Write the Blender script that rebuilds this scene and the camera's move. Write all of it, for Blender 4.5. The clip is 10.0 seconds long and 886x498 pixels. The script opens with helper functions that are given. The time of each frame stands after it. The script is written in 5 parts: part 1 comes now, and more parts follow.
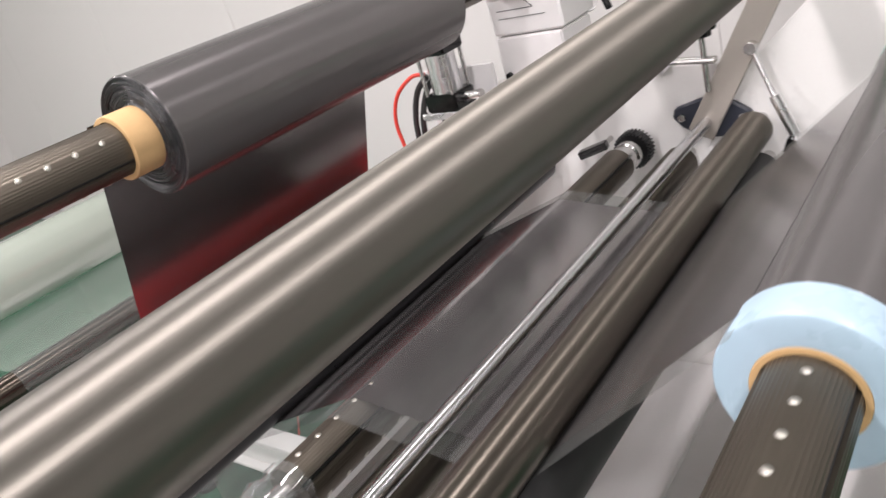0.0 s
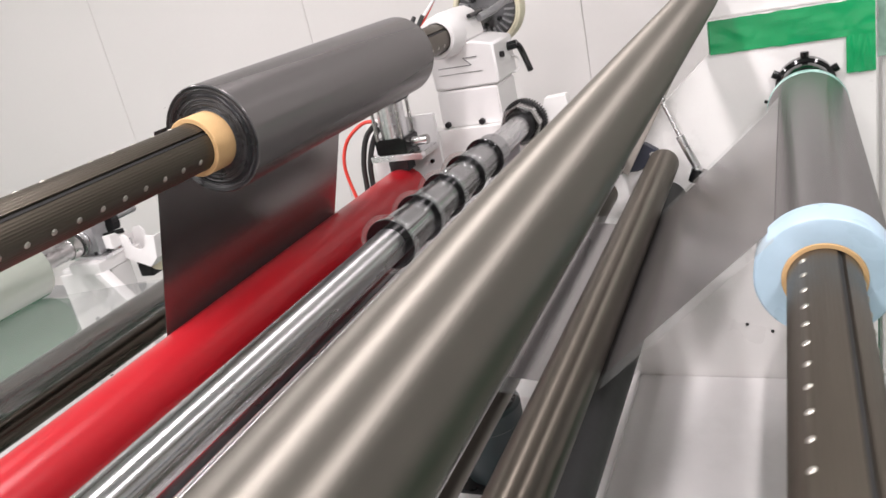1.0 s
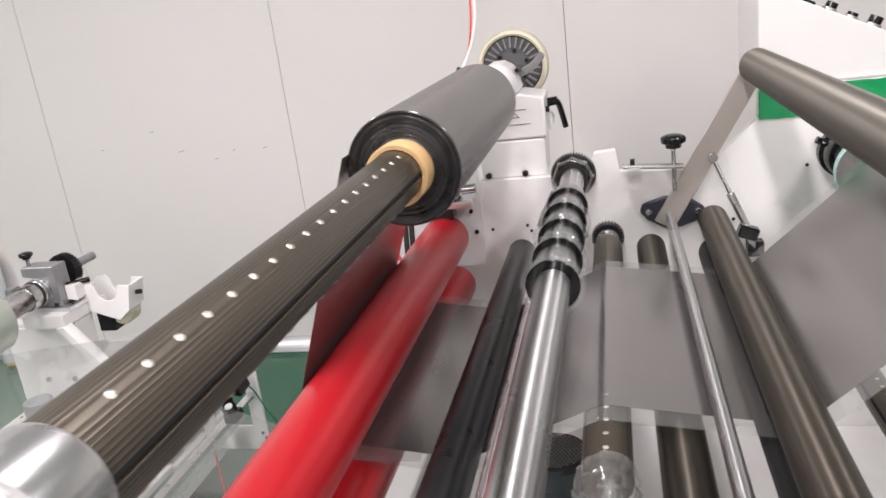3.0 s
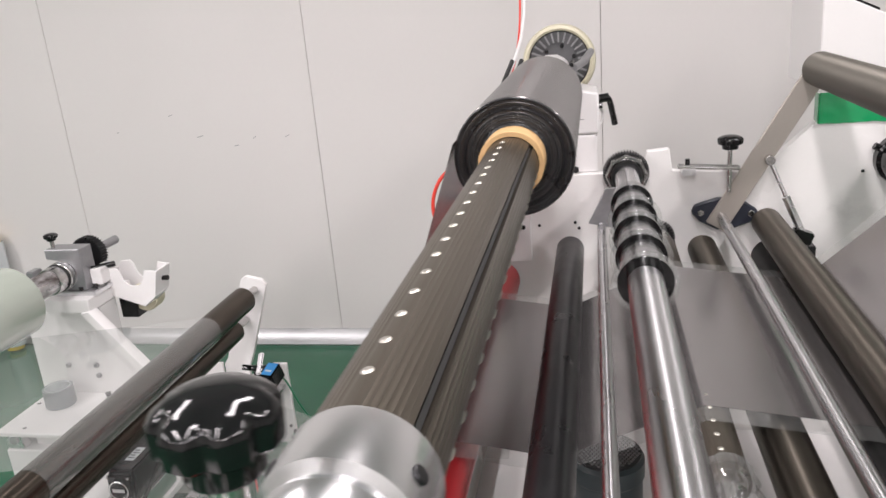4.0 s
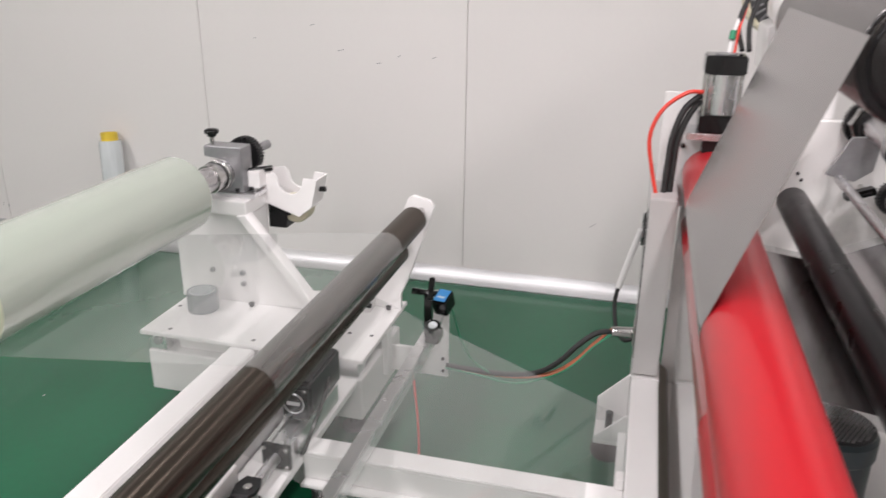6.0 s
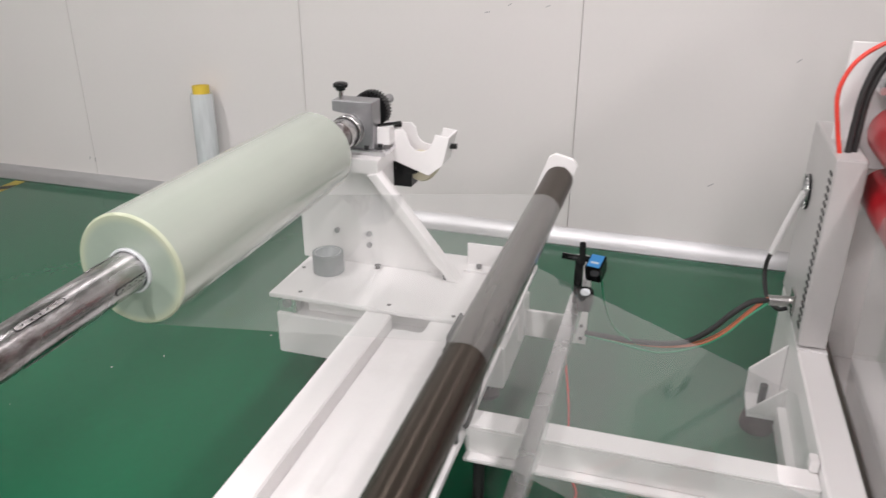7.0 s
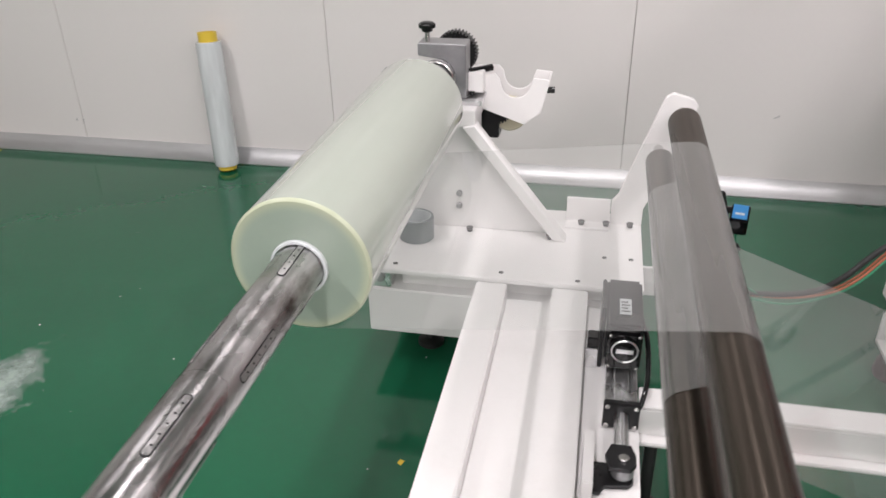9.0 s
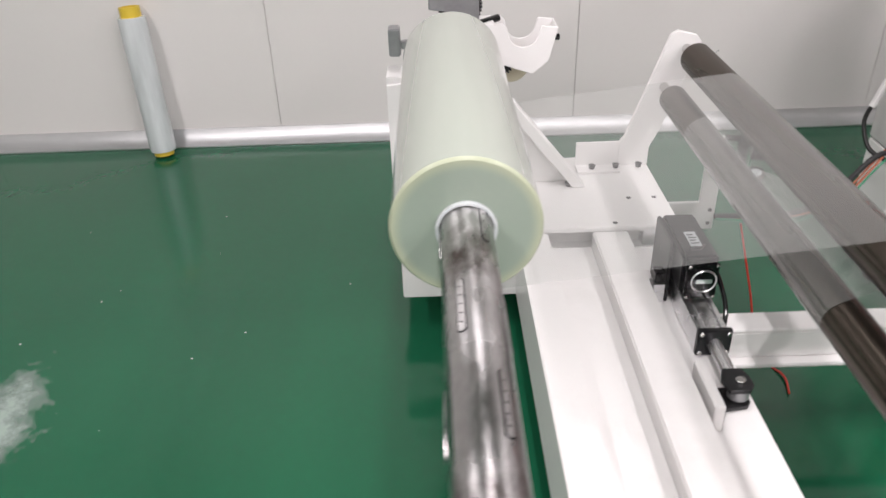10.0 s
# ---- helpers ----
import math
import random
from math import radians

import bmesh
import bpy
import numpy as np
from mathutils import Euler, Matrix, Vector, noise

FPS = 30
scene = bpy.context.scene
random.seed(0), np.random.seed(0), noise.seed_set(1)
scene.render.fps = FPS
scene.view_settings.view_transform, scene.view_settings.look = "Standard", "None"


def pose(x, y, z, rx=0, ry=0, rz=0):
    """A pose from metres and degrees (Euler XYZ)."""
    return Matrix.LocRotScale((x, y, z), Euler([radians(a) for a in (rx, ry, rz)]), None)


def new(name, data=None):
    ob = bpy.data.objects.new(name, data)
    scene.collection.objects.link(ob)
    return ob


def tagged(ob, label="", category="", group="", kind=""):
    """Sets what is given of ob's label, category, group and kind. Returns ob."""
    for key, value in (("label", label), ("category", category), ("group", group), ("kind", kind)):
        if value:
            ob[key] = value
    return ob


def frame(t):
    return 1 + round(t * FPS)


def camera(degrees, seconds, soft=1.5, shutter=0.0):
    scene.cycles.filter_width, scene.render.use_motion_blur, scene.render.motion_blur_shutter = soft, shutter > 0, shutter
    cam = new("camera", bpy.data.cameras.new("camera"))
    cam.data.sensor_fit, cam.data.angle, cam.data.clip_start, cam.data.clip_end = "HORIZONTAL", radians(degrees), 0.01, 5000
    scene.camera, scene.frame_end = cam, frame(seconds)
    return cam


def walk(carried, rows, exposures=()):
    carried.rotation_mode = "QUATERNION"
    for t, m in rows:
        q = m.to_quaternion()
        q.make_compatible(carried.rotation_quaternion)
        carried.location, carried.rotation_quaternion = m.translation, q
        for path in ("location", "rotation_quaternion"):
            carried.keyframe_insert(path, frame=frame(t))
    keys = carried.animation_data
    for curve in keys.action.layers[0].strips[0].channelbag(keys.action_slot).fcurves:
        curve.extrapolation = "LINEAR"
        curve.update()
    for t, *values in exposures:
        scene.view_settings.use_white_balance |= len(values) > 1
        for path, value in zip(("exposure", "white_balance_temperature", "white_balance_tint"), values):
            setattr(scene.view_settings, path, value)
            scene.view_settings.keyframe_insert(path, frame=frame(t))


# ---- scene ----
cam = camera(59.7, 10.0, 1.5, 0.4)
# seconds, then the eye's place in metres and its turn in degrees
PATH = [
    (0.0, -0.002, 0.0, 1.3656, 65.542, 15.316, 35.214),
    (0.5, -0.0647, -0.2422, 1.3733, 66.79, 13.12, 27.093),
    (1.0, -0.1643, -0.3715, 1.3733, 69.306, 11.55, 22.336),
    (1.5, -0.3098, -0.3945, 1.3874, 69.722, 9.45, 17.767),
    (2.0, -0.4491, -0.441, 1.3862, 70.752, 8.807, 13.279),
    (2.5, -0.5694, -0.488, 1.4064, 72.435, 7.876, 12.245),
    (4.0, -0.8752, -0.5146, 1.4042, 72.249, 4.641, 10.456),
    (4.5, -0.956, -0.4919, 1.388, 72.199, 1.837, 12.406),
    (5.0, -1.078, -0.4862, 1.3620, 72.45, 0.66, 11.95),
    (5.5, -1.2142, -0.4904, 1.3461, 71.203, -0.363, 12.375),
    (6.0, -1.3193, -0.4832, 1.2926, 69.409, -0.581, 14.654),
    (7.5, -1.7665, -0.4499, 1.2698, 64.795, -0.245, 17.372),
    (8.0, -1.8267, -0.4282, 1.2611, 64.032, -0.985, 17.565),
    (8.5, -1.9216, -0.3636, 1.2401, 62.919, -0.714, 17.402),
    (9.0, -2.1075, -0.3492, 1.2337, 61.385, 0.9, 11.393),
    (9.5, -2.2966, -0.3533, 1.2117, 59.482, 0.716, 6.38),
    (10.0, -2.5306, -0.365, 1.211, 58.655, 1.626, -1.02),
]
walk(cam, [(t, pose(*where)) for t, *where in PATH], [(0, 0.64), (1.5, 0.62), (2.5, 0.56), (4.0, 0.44), (6.0, 0.42), (8.0, 0.37), (9.0, 0.39), (10.0, 0.45)])

# ---- world and light ----
world = bpy.data.worlds.new("world")
scene.world = world
world.use_nodes = True
world.node_tree.nodes["Background"].inputs[0].default_value = (0.9, 0.95, 1.0, 1)
world.node_tree.nodes["Background"].inputs[1].default_value = 0.1
CEILING = 2.75
PANELS = [(x, y) for x in (-4.0, -2.4, -0.8, 0.8) for y in (-2.8, -1.3, 0.5)]
for px, py in PANELS:
    lamp = bpy.data.lights.new("ceiling_lamp", "AREA")
    lamp.shape, lamp.size, lamp.size_y = "RECTANGLE", 0.15, 1.15
    lamp.energy, lamp.color = 15.0, (1.0, 0.925, 0.945)
    new("ceiling_lamp", lamp).matrix_world = pose(px, py, CEILING - 0.06)


# ---- materials ----
def material(name, base, rough=0.5, metal=0.0, spread=0.06, scale=8.0, bump=0.0, grain=120.0, stretch=(1, 1, 1), coat=0.0, wear=None, wear_at=0.62, wear_soft=0.08, wear_scale=5.0, rough_spread=0.1, turned=0.0):
    """Base colour with drift at two sizes, gloss variation, fine relief and, where given, worn patches; turned: lathe marks round the y axis."""
    m = bpy.data.materials.new(name)
    m.use_nodes = True
    t = m.node_tree
    n, l = t.nodes, t.links
    b = n["Principled BSDF"]
    co = n.new("ShaderNodeTexCoord")
    mp = n.new("ShaderNodeMapping")
    mp.inputs["Scale"].default_value = stretch
    l.new(co.outputs["Object"], mp.inputs["Vector"])
    big = n.new("ShaderNodeTexNoise")
    big.inputs["Scale"].default_value, big.inputs["Detail"].default_value = scale, 4
    fine = n.new("ShaderNodeTexNoise")
    fine.inputs["Scale"].default_value, fine.inputs["Detail"].default_value = grain, 3
    for q in (big, fine):
        l.new(mp.outputs["Vector"], q.inputs["Vector"])
    mix = n.new("ShaderNodeMath")
    mix.operation = "MULTIPLY_ADD"
    mix.inputs[1].default_value = 0.35
    l.new(fine.outputs["Fac"], mix.inputs[0])
    l.new(big.outputs["Fac"], mix.inputs[2])
    ramp = n.new("ShaderNodeMapRange")
    ramp.inputs["From Min"].default_value, ramp.inputs["From Max"].default_value = 0.35, 1.0
    ramp.inputs["To Min"].default_value, ramp.inputs["To Max"].default_value = 1 - spread, 1 + spread
    l.new(mix.outputs[0], ramp.inputs["Value"])
    tint = n.new("ShaderNodeVectorMath")
    tint.operation = "SCALE"
    tint.inputs[0].default_value = base
    l.new(ramp.outputs["Result"], tint.inputs["Scale"])
    colour = tint.outputs["Vector"]
    if wear:
        spots = n.new("ShaderNodeTexNoise")
        spots.inputs["Scale"].default_value, spots.inputs["Detail"].default_value, spots.inputs["Roughness"].default_value = wear_scale, 8, 0.65
        l.new(mp.outputs["Vector"], spots.inputs["Vector"])
        cut = n.new("ShaderNodeMapRange")
        cut.inputs["From Min"].default_value, cut.inputs["From Max"].default_value = wear_at, wear_at + wear_soft
        l.new(spots.outputs["Fac"], cut.inputs["Value"])
        over = n.new("ShaderNodeMix")
        over.data_type = "RGBA"
        l.new(cut.outputs["Result"], over.inputs["Factor"])
        l.new(colour, over.inputs["A"])
        over.inputs["B"].default_value = (*wear, 1)
        colour = over.outputs["Result"]
    l.new(colour, b.inputs["Base Color"])
    gloss = n.new("ShaderNodeMapRange")
    gloss.inputs["From Min"].default_value, gloss.inputs["From Max"].default_value = 0.3, 0.7
    gloss.inputs["To Min"].default_value, gloss.inputs["To Max"].default_value = max(0.02, rough * (1 - rough_spread * 2)), min(1, rough * (1 + rough_spread * 2))
    l.new(big.outputs["Fac"], gloss.inputs["Value"])
    l.new(gloss.outputs["Result"], b.inputs["Roughness"])
    b.inputs["Metallic"].default_value = metal
    if turned:
        round_axis = n.new("ShaderNodeTangent")
        round_axis.direction_type, round_axis.axis = "RADIAL", "Y"
        l.new(round_axis.outputs["Tangent"], b.inputs["Tangent"])
        b.inputs["Anisotropic"].default_value = turned
        b.inputs["Anisotropic Rotation"].default_value = 0.25
    b.inputs["Coat Weight"].default_value = coat
    if bump:
        bp = n.new("ShaderNodeBump")
        bp.inputs["Strength"].default_value, bp.inputs["Distance"].default_value = bump, 0.002
        l.new(fine.outputs["Fac"], bp.inputs["Height"])
        l.new(bp.outputs["Normal"], b.inputs["Normal"])
    return m


def clear_film(name, tint, haze, rough=0.08):
    """Thin plastic film: see-through, faintly hazy, with a glossy skin that mirrors more at a slant."""
    m = bpy.data.materials.new(name)
    m.use_nodes = True
    t = m.node_tree
    n, l = t.nodes, t.links
    clear = n.new("ShaderNodeBsdfTransparent")
    clear.inputs["Color"].default_value = (0.95, 0.96, 0.955, 1)
    milk = n.new("ShaderNodeBsdfDiffuse")
    milk.inputs["Color"].default_value = (*tint, 1)
    skin_gloss = n.new("ShaderNodeBsdfGlossy")
    skin_gloss.inputs["Color"].default_value = (0.95, 0.95, 0.95, 1)
    skin_gloss.inputs["Roughness"].default_value = rough
    co = n.new("ShaderNodeTexCoord")
    ns = n.new("ShaderNodeTexNoise")
    ns.inputs["Scale"].default_value = 3.0
    l.new(co.outputs["Object"], ns.inputs["Vector"])
    rg = n.new("ShaderNodeMapRange")
    rg.inputs["From Min"].default_value, rg.inputs["From Max"].default_value = 0.3, 0.7
    rg.inputs["To Min"].default_value, rg.inputs["To Max"].default_value = haze * 0.85, haze * 1.15
    l.new(ns.outputs["Fac"], rg.inputs["Value"])
    body = n.new("ShaderNodeMixShader")
    l.new(rg.outputs["Result"], body.inputs["Fac"])
    l.new(clear.outputs["BSDF"], body.inputs[1])
    l.new(milk.outputs["BSDF"], body.inputs[2])
    facing = n.new("ShaderNodeLayerWeight")
    facing.inputs["Blend"].default_value = 0.5
    steep = n.new("ShaderNodeMath")
    steep.operation = "POWER"
    steep.inputs[1].default_value = 3.0
    l.new(facing.outputs["Facing"], steep.inputs[0])
    slant = n.new("ShaderNodeMapRange")
    slant.inputs["To Min"].default_value, slant.inputs["To Max"].default_value = 0.08, 0.55
    l.new(steep.outputs["Value"], slant.inputs["Value"])
    whole = n.new("ShaderNodeMixShader")
    l.new(slant.outputs["Result"], whole.inputs["Fac"])
    l.new(body.outputs["Shader"], whole.inputs[1])
    l.new(skin_gloss.outputs["BSDF"], whole.inputs[2])
    l.new(whole.outputs["Shader"], n["Material Output"].inputs["Surface"])
    n.remove(n["Principled BSDF"])
    return m


WALL = material("wall_panel_paint", (0.77, 0.74, 0.73), 0.42, spread=0.02, scale=1.2, grain=60, bump=0.03)
SEAM = material("seam_sealant", (0.5, 0.48, 0.46), 0.7)
FLOOR = material("green_epoxy", (0.0105, 0.104, 0.05), 0.12, spread=0.1, scale=1.6, grain=35, bump=0.04, wear=(0.2, 0.3, 0.26), wear_at=0.76, wear_soft=0.1, wear_scale=2.1)
CEIL = material("ceiling_paint", (0.55, 0.55, 0.55), 0.6)
ALU = material("aluminium", (0.78, 0.78, 0.79), 0.28, 1.0, spread=0.08, scale=6, grain=90, bump=0.05)
WHITE = material("white_enamel", (0.83, 0.815, 0.81), 0.3, spread=0.02, scale=5, grain=140, bump=0.04, wear=(0.70, 0.685, 0.67), wear_at=0.55, wear_soft=0.4, wear_scale=3, rough_spread=0.03)
DIRTY = material("stained_white_enamel", (0.88, 0.865, 0.85), 0.32, spread=0.03, scale=5, grain=140, bump=0.04, wear=(0.42, 0.41, 0.4), wear_at=0.6, wear_soft=0.3, wear_scale=3.2)
STEEL = material("ground_steel", (0.55, 0.54, 0.53), 0.24, 1.0, spread=0.12, scale=14, grain=160, stretch=(1, 0.15, 1), bump=0.05)
PAD = material("dull_pad_metal", (0.55, 0.53, 0.48), 0.35, 0.9, spread=0.3, scale=300, grain=800, bump=0.3)
COVE = material("dull_aluminium", (0.6, 0.6, 0.61), 0.42, 1.0, spread=0.15, scale=5, grain=70, stretch=(0.2, 1, 1), bump=0.05)
KNIFE = material("blued_steel", (0.42, 0.42, 0.43), 0.2, 1.0, spread=0.1, scale=20, grain=160, stretch=(1, 0.2, 1), turned=0.9)
CHROME = material("polished_chrome", (0.68, 0.675, 0.685), 0.27, 1.0, spread=0.05, scale=20, grain=200, stretch=(1, 0.1, 1), turned=0.9)
OLD_STEEL = material("scuffed_steel", (0.56, 0.545, 0.55), 0.3, 1.0, spread=0.35, scale=18, grain=110, stretch=(1, 0.4, 1), bump=0.25, wear=(0.13, 0.105, 0.10), wear_at=0.5, wear_soft=0.14, wear_scale=11, rough_spread=0.35, turned=0.8)
DARK_STEEL = material("blackened_steel", (0.035, 0.035, 0.037), 0.32, 0.7, spread=0.2, scale=18, grain=150)
BLACK = material("black_plastic", (0.006, 0.006, 0.0065), 0.1, spread=0.2)
RUBBER = material("black_rubber", (0.02, 0.02, 0.02), 0.6, spread=0.2, bump=0.1)
ANODISED = material("bronze_anodised_tube", (0.135, 0.119, 0.099), 0.32, 0.9, spread=0.08, scale=10, grain=150, stretch=(1, 0.05, 1), bump=0.02, turned=0.9)
HARD_ANODISED = material("dark_anodised_shaft", (0.115, 0.099, 0.079), 0.36, 0.75, spread=0.12, scale=14, grain=160, stretch=(1, 0.1, 1), bump=0.05)
GUIDE_TUBE = material("dark_bronze_tube", (0.085, 0.07, 0.057), 0.28, 0.88, spread=0.03, scale=8, grain=60, stretch=(1, 0.05, 1), bump=0.004, turned=0.9)
PALE_TUBE = material("pale_anodised_tube", (0.195, 0.181, 0.159), 0.5, 0.85, spread=0.09, scale=10, grain=150, stretch=(1, 0.06, 1), bump=0.04, turned=0.9)
RED = material("red_silicone_rubber", (0.40, 0.011, 0.018), 0.3, spread=0.04, scale=5, grain=120, stretch=(1, 0.2, 1), bump=0.015, rough_spread=0.03)
GREY_FILM = material("grey_coated_film", (0.16, 0.151, 0.15), 0.24, 0.5, spread=0.08, scale=5, grain=50, stretch=(1, 0.1, 1), bump=0.03, turned=0.9)
WEB_FILM = material("glossy_metallised_film", (0.325, 0.312, 0.311), 0.22, 0.85, spread=0.05, scale=2.5, grain=40, stretch=(0.3, 1, 0.3), rough_spread=0.05)
DARK_EDGE = material("wound_film_edge", (0.02, 0.02, 0.022), 0.3, spread=0.3, scale=30, grain=200, bump=0.4)
CARD = material("kraft_card", (0.62, 0.40, 0.19), 0.7, spread=0.08, scale=20, grain=200, bump=0.1)
PALE_ROLL = material("pale_green_film_roll", (0.385, 0.43, 0.37), 0.2, spread=0.06, scale=5, grain=40, stretch=(1, 0.05, 1), coat=1.0, rough_spread=0.03, turned=0.9)
PALE_ROLL.node_tree.nodes["Principled BSDF"].inputs["Coat IOR"].default_value = 1.8
def faded_end(name, inner, outer, r0, r1, rough):
    """Wound film seen from its end: one colour drifting to another towards the rim, with fine winding rings."""
    m = material(name, inner, rough, spread=0.04, scale=20, grain=120, rough_spread=0.03)
    n, l = m.node_tree.nodes, m.node_tree.links
    co = n.new("ShaderNodeTexCoord")
    flat = n.new("ShaderNodeVectorMath")
    flat.operation = "MULTIPLY"
    flat.inputs[1].default_value = (1, 0, 1)
    far = n.new("ShaderNodeVectorMath")
    far.operation = "LENGTH"
    l.new(co.outputs["Object"], flat.inputs[0])
    l.new(flat.outputs["Vector"], far.inputs[0])
    fade = n.new("ShaderNodeMapRange")
    fade.interpolation_type = "SMOOTHSTEP"
    fade.inputs["From Min"].default_value, fade.inputs["From Max"].default_value = r0, r1
    l.new(far.outputs["Value"], fade.inputs["Value"])
    both = n.new("ShaderNodeMix")
    both.data_type = "RGBA"
    base = n["Principled BSDF"].inputs["Base Color"]
    l.new(fade.outputs["Result"], both.inputs["Factor"])
    l.new(base.links[0].from_socket, both.inputs["A"])
    both.inputs["B"].default_value = (*outer, 1)
    l.new(both.outputs["Result"], base)
    return m


PALE_END = faded_end("pale_film_edge", (0.31, 0.37, 0.31), (0.44, 0.475, 0.345), 0.084, 0.102, 0.3)
BLUE_END = material("pale_blue_film_edge", (0.44, 0.585, 0.70), 0.3, spread=0.06, scale=20, grain=120)
MINT_END = material("pale_mint_film_edge", (0.40, 0.62, 0.58), 0.25, spread=0.05, scale=20, grain=120)
FILM = clear_film("clear_film", (0.6, 0.62, 0.61), 0.09)
WRAP = material("stretch_film_wrap", (0.60, 0.63, 0.645), 0.2, spread=0.22, scale=14, grain=60, stretch=(1, 1, 0.12), bump=0.35, coat=0.5)
YELLOW = material("yellow_plastic", (0.72, 0.52, 0.05), 0.45)
GREEN_TAPE = material("green_film_tape", (0.006, 0.33, 0.11), 0.14, spread=0.15, scale=9, grain=30, bump=0.5, coat=0.6)
BLUE = material("blue_label", (0.04, 0.22, 0.5), 0.4)
PLASTIC_WRAP = material("pale_green_wrap", (0.30, 0.46, 0.38), 0.2, spread=0.3, scale=25, grain=80, bump=0.4, coat=0.6)
GREY_TAPE = material("grey_adhesive_tape", (0.20, 0.22, 0.23), 0.4, spread=0.08)
RED_HOSE = material("red_air_hose", (0.75, 0.06, 0.04), 0.35)
HAZARD = material("worn_yellow_tape", (0.42, 0.32, 0.05), 0.5, spread=0.2)
ORANGE_WIRE = material("orange_wire", (0.5, 0.14, 0.07), 0.45)
GREEN_WIRE = material("green_wire", (0.03, 0.25, 0.13), 0.45)
CREAM = material("cream_plastic", (0.68, 0.64, 0.48), 0.4, spread=0.05)
GREY_CAST = material("grey_cast_metal", (0.33, 0.33, 0.34), 0.38, 0.6, spread=0.15, scale=25)
GLOW = bpy.data.materials.new("lamp_diffuser")
GLOW.use_nodes = True
GLOW.node_tree.nodes["Principled BSDF"].inputs["Emission Color"].default_value = (1, 0.93, 0.94, 1)
GLOW.node_tree.nodes["Principled BSDF"].inputs["Emission Strength"].default_value = 5.0


# ---- building helpers ----
ORIGIN = {}


def thing(name, at, label, category, group="", kind=""):
    ob = new(name)
    ob.location = at
    ob.empty_display_size = 0.05
    ORIGIN[ob] = Vector(at)
    return tagged(ob, label, category, group, kind)


def finish(name, bm, mat, at):
    bmesh.ops.recalc_face_normals(bm, faces=bm.faces)
    bm.transform(Matrix.Translation(-at))
    for f in bm.faces:
        f.smooth = True
    for e in bm.edges:
        if len(e.link_faces) == 2 and e.calc_face_angle(0) > 0.6:
            e.smooth = False
    me = bpy.data.meshes.new(name)
    bm.to_mesh(me)
    bm.free()
    me.materials.append(mat)
    return me


def part(name, bm, mat, parent, label=""):
    """A mesh part, given in world places, under a thing or a part."""
    at = ORIGIN[parent]
    ob = new(name, finish(name, bm, mat, at))
    ob.parent = parent
    ORIGIN[ob] = at
    return tagged(ob, label)


def single(name, bm, mat, label, category, group="", kind="", at=(0, 0, 0)):
    at = Vector(at)
    ob = new(name, finish(name, bm, mat, at))
    ob.location = at
    ORIGIN[ob] = at
    return tagged(ob, label, category, group, kind)


def box(x0, x1, y0, y1, z0, z1, bevel=0.002, bm=None):
    bm = bm or bmesh.new()
    made = bmesh.ops.create_cube(bm, size=1)
    bmesh.ops.transform(bm, matrix=Matrix.Translation(((x0 + x1) / 2, (y0 + y1) / 2, (z0 + z1) / 2)) @ Matrix.Diagonal((abs(x1 - x0), abs(y1 - y0), abs(z1 - z0), 1)), verts=made["verts"])
    if bevel:
        edges = list({e for v in made["verts"] for e in v.link_edges})
        bmesh.ops.bevel(bm, geom=edges, offset=bevel, segments=2, affect="EDGES")
    return bm


def lathe(profile, x, z, seg=48, bm=None, m=None):
    """Turns (y, r) pairs round the line along y at x, z; with m: round m's own y."""
    bm = bm or bmesh.new()
    rings = []
    put = m or Matrix.Translation((x, 0, z))
    for y, r in profile:
        rings.append([bm.verts.new(put @ Vector((r * math.sin(a), y, r * math.cos(a)))) for a in (2 * math.pi * i / seg for i in range(seg))])
    for a, b in zip(rings, rings[1:]):
        for i in range(seg):
            bm.faces.new((a[i], a[(i + 1) % seg], b[(i + 1) % seg], b[i]))
    if profile[0][1] > 1e-6 and profile[0] != profile[-1]:
        bm.faces.new(rings[0])
        bm.faces.new(rings[-1])
    return bm


def rod(x, z, r, y0, y1, seg=40, c=0.0015, bm=None):
    return lathe([(y0, r - c), (y0 + c, r), (y1 - c, r), (y1, r - c)], x, z, seg, bm)


def pipe(x, z, r, inner, y0, y1, seg=56, c=0.001):
    return lathe([(y0, inner), (y0, r - c), (y0 + c, r), (y1 - c, r), (y1, r - c), (y1, inner), (y0, inner)], x, z, seg)


def bar(p, q, r, seg=20, c=0.0008, bm=None):
    """A round bar between two places."""
    p, q = Vector(p), Vector(q)
    turn = (q - p).to_track_quat("Y", "Z").to_matrix().to_4x4()
    n = (q - p).length
    return lathe([(0, r - c), (c, r), (n - c, r), (n, r - c)], 0, 0, seg, bm, Matrix.Translation(p) @ turn)


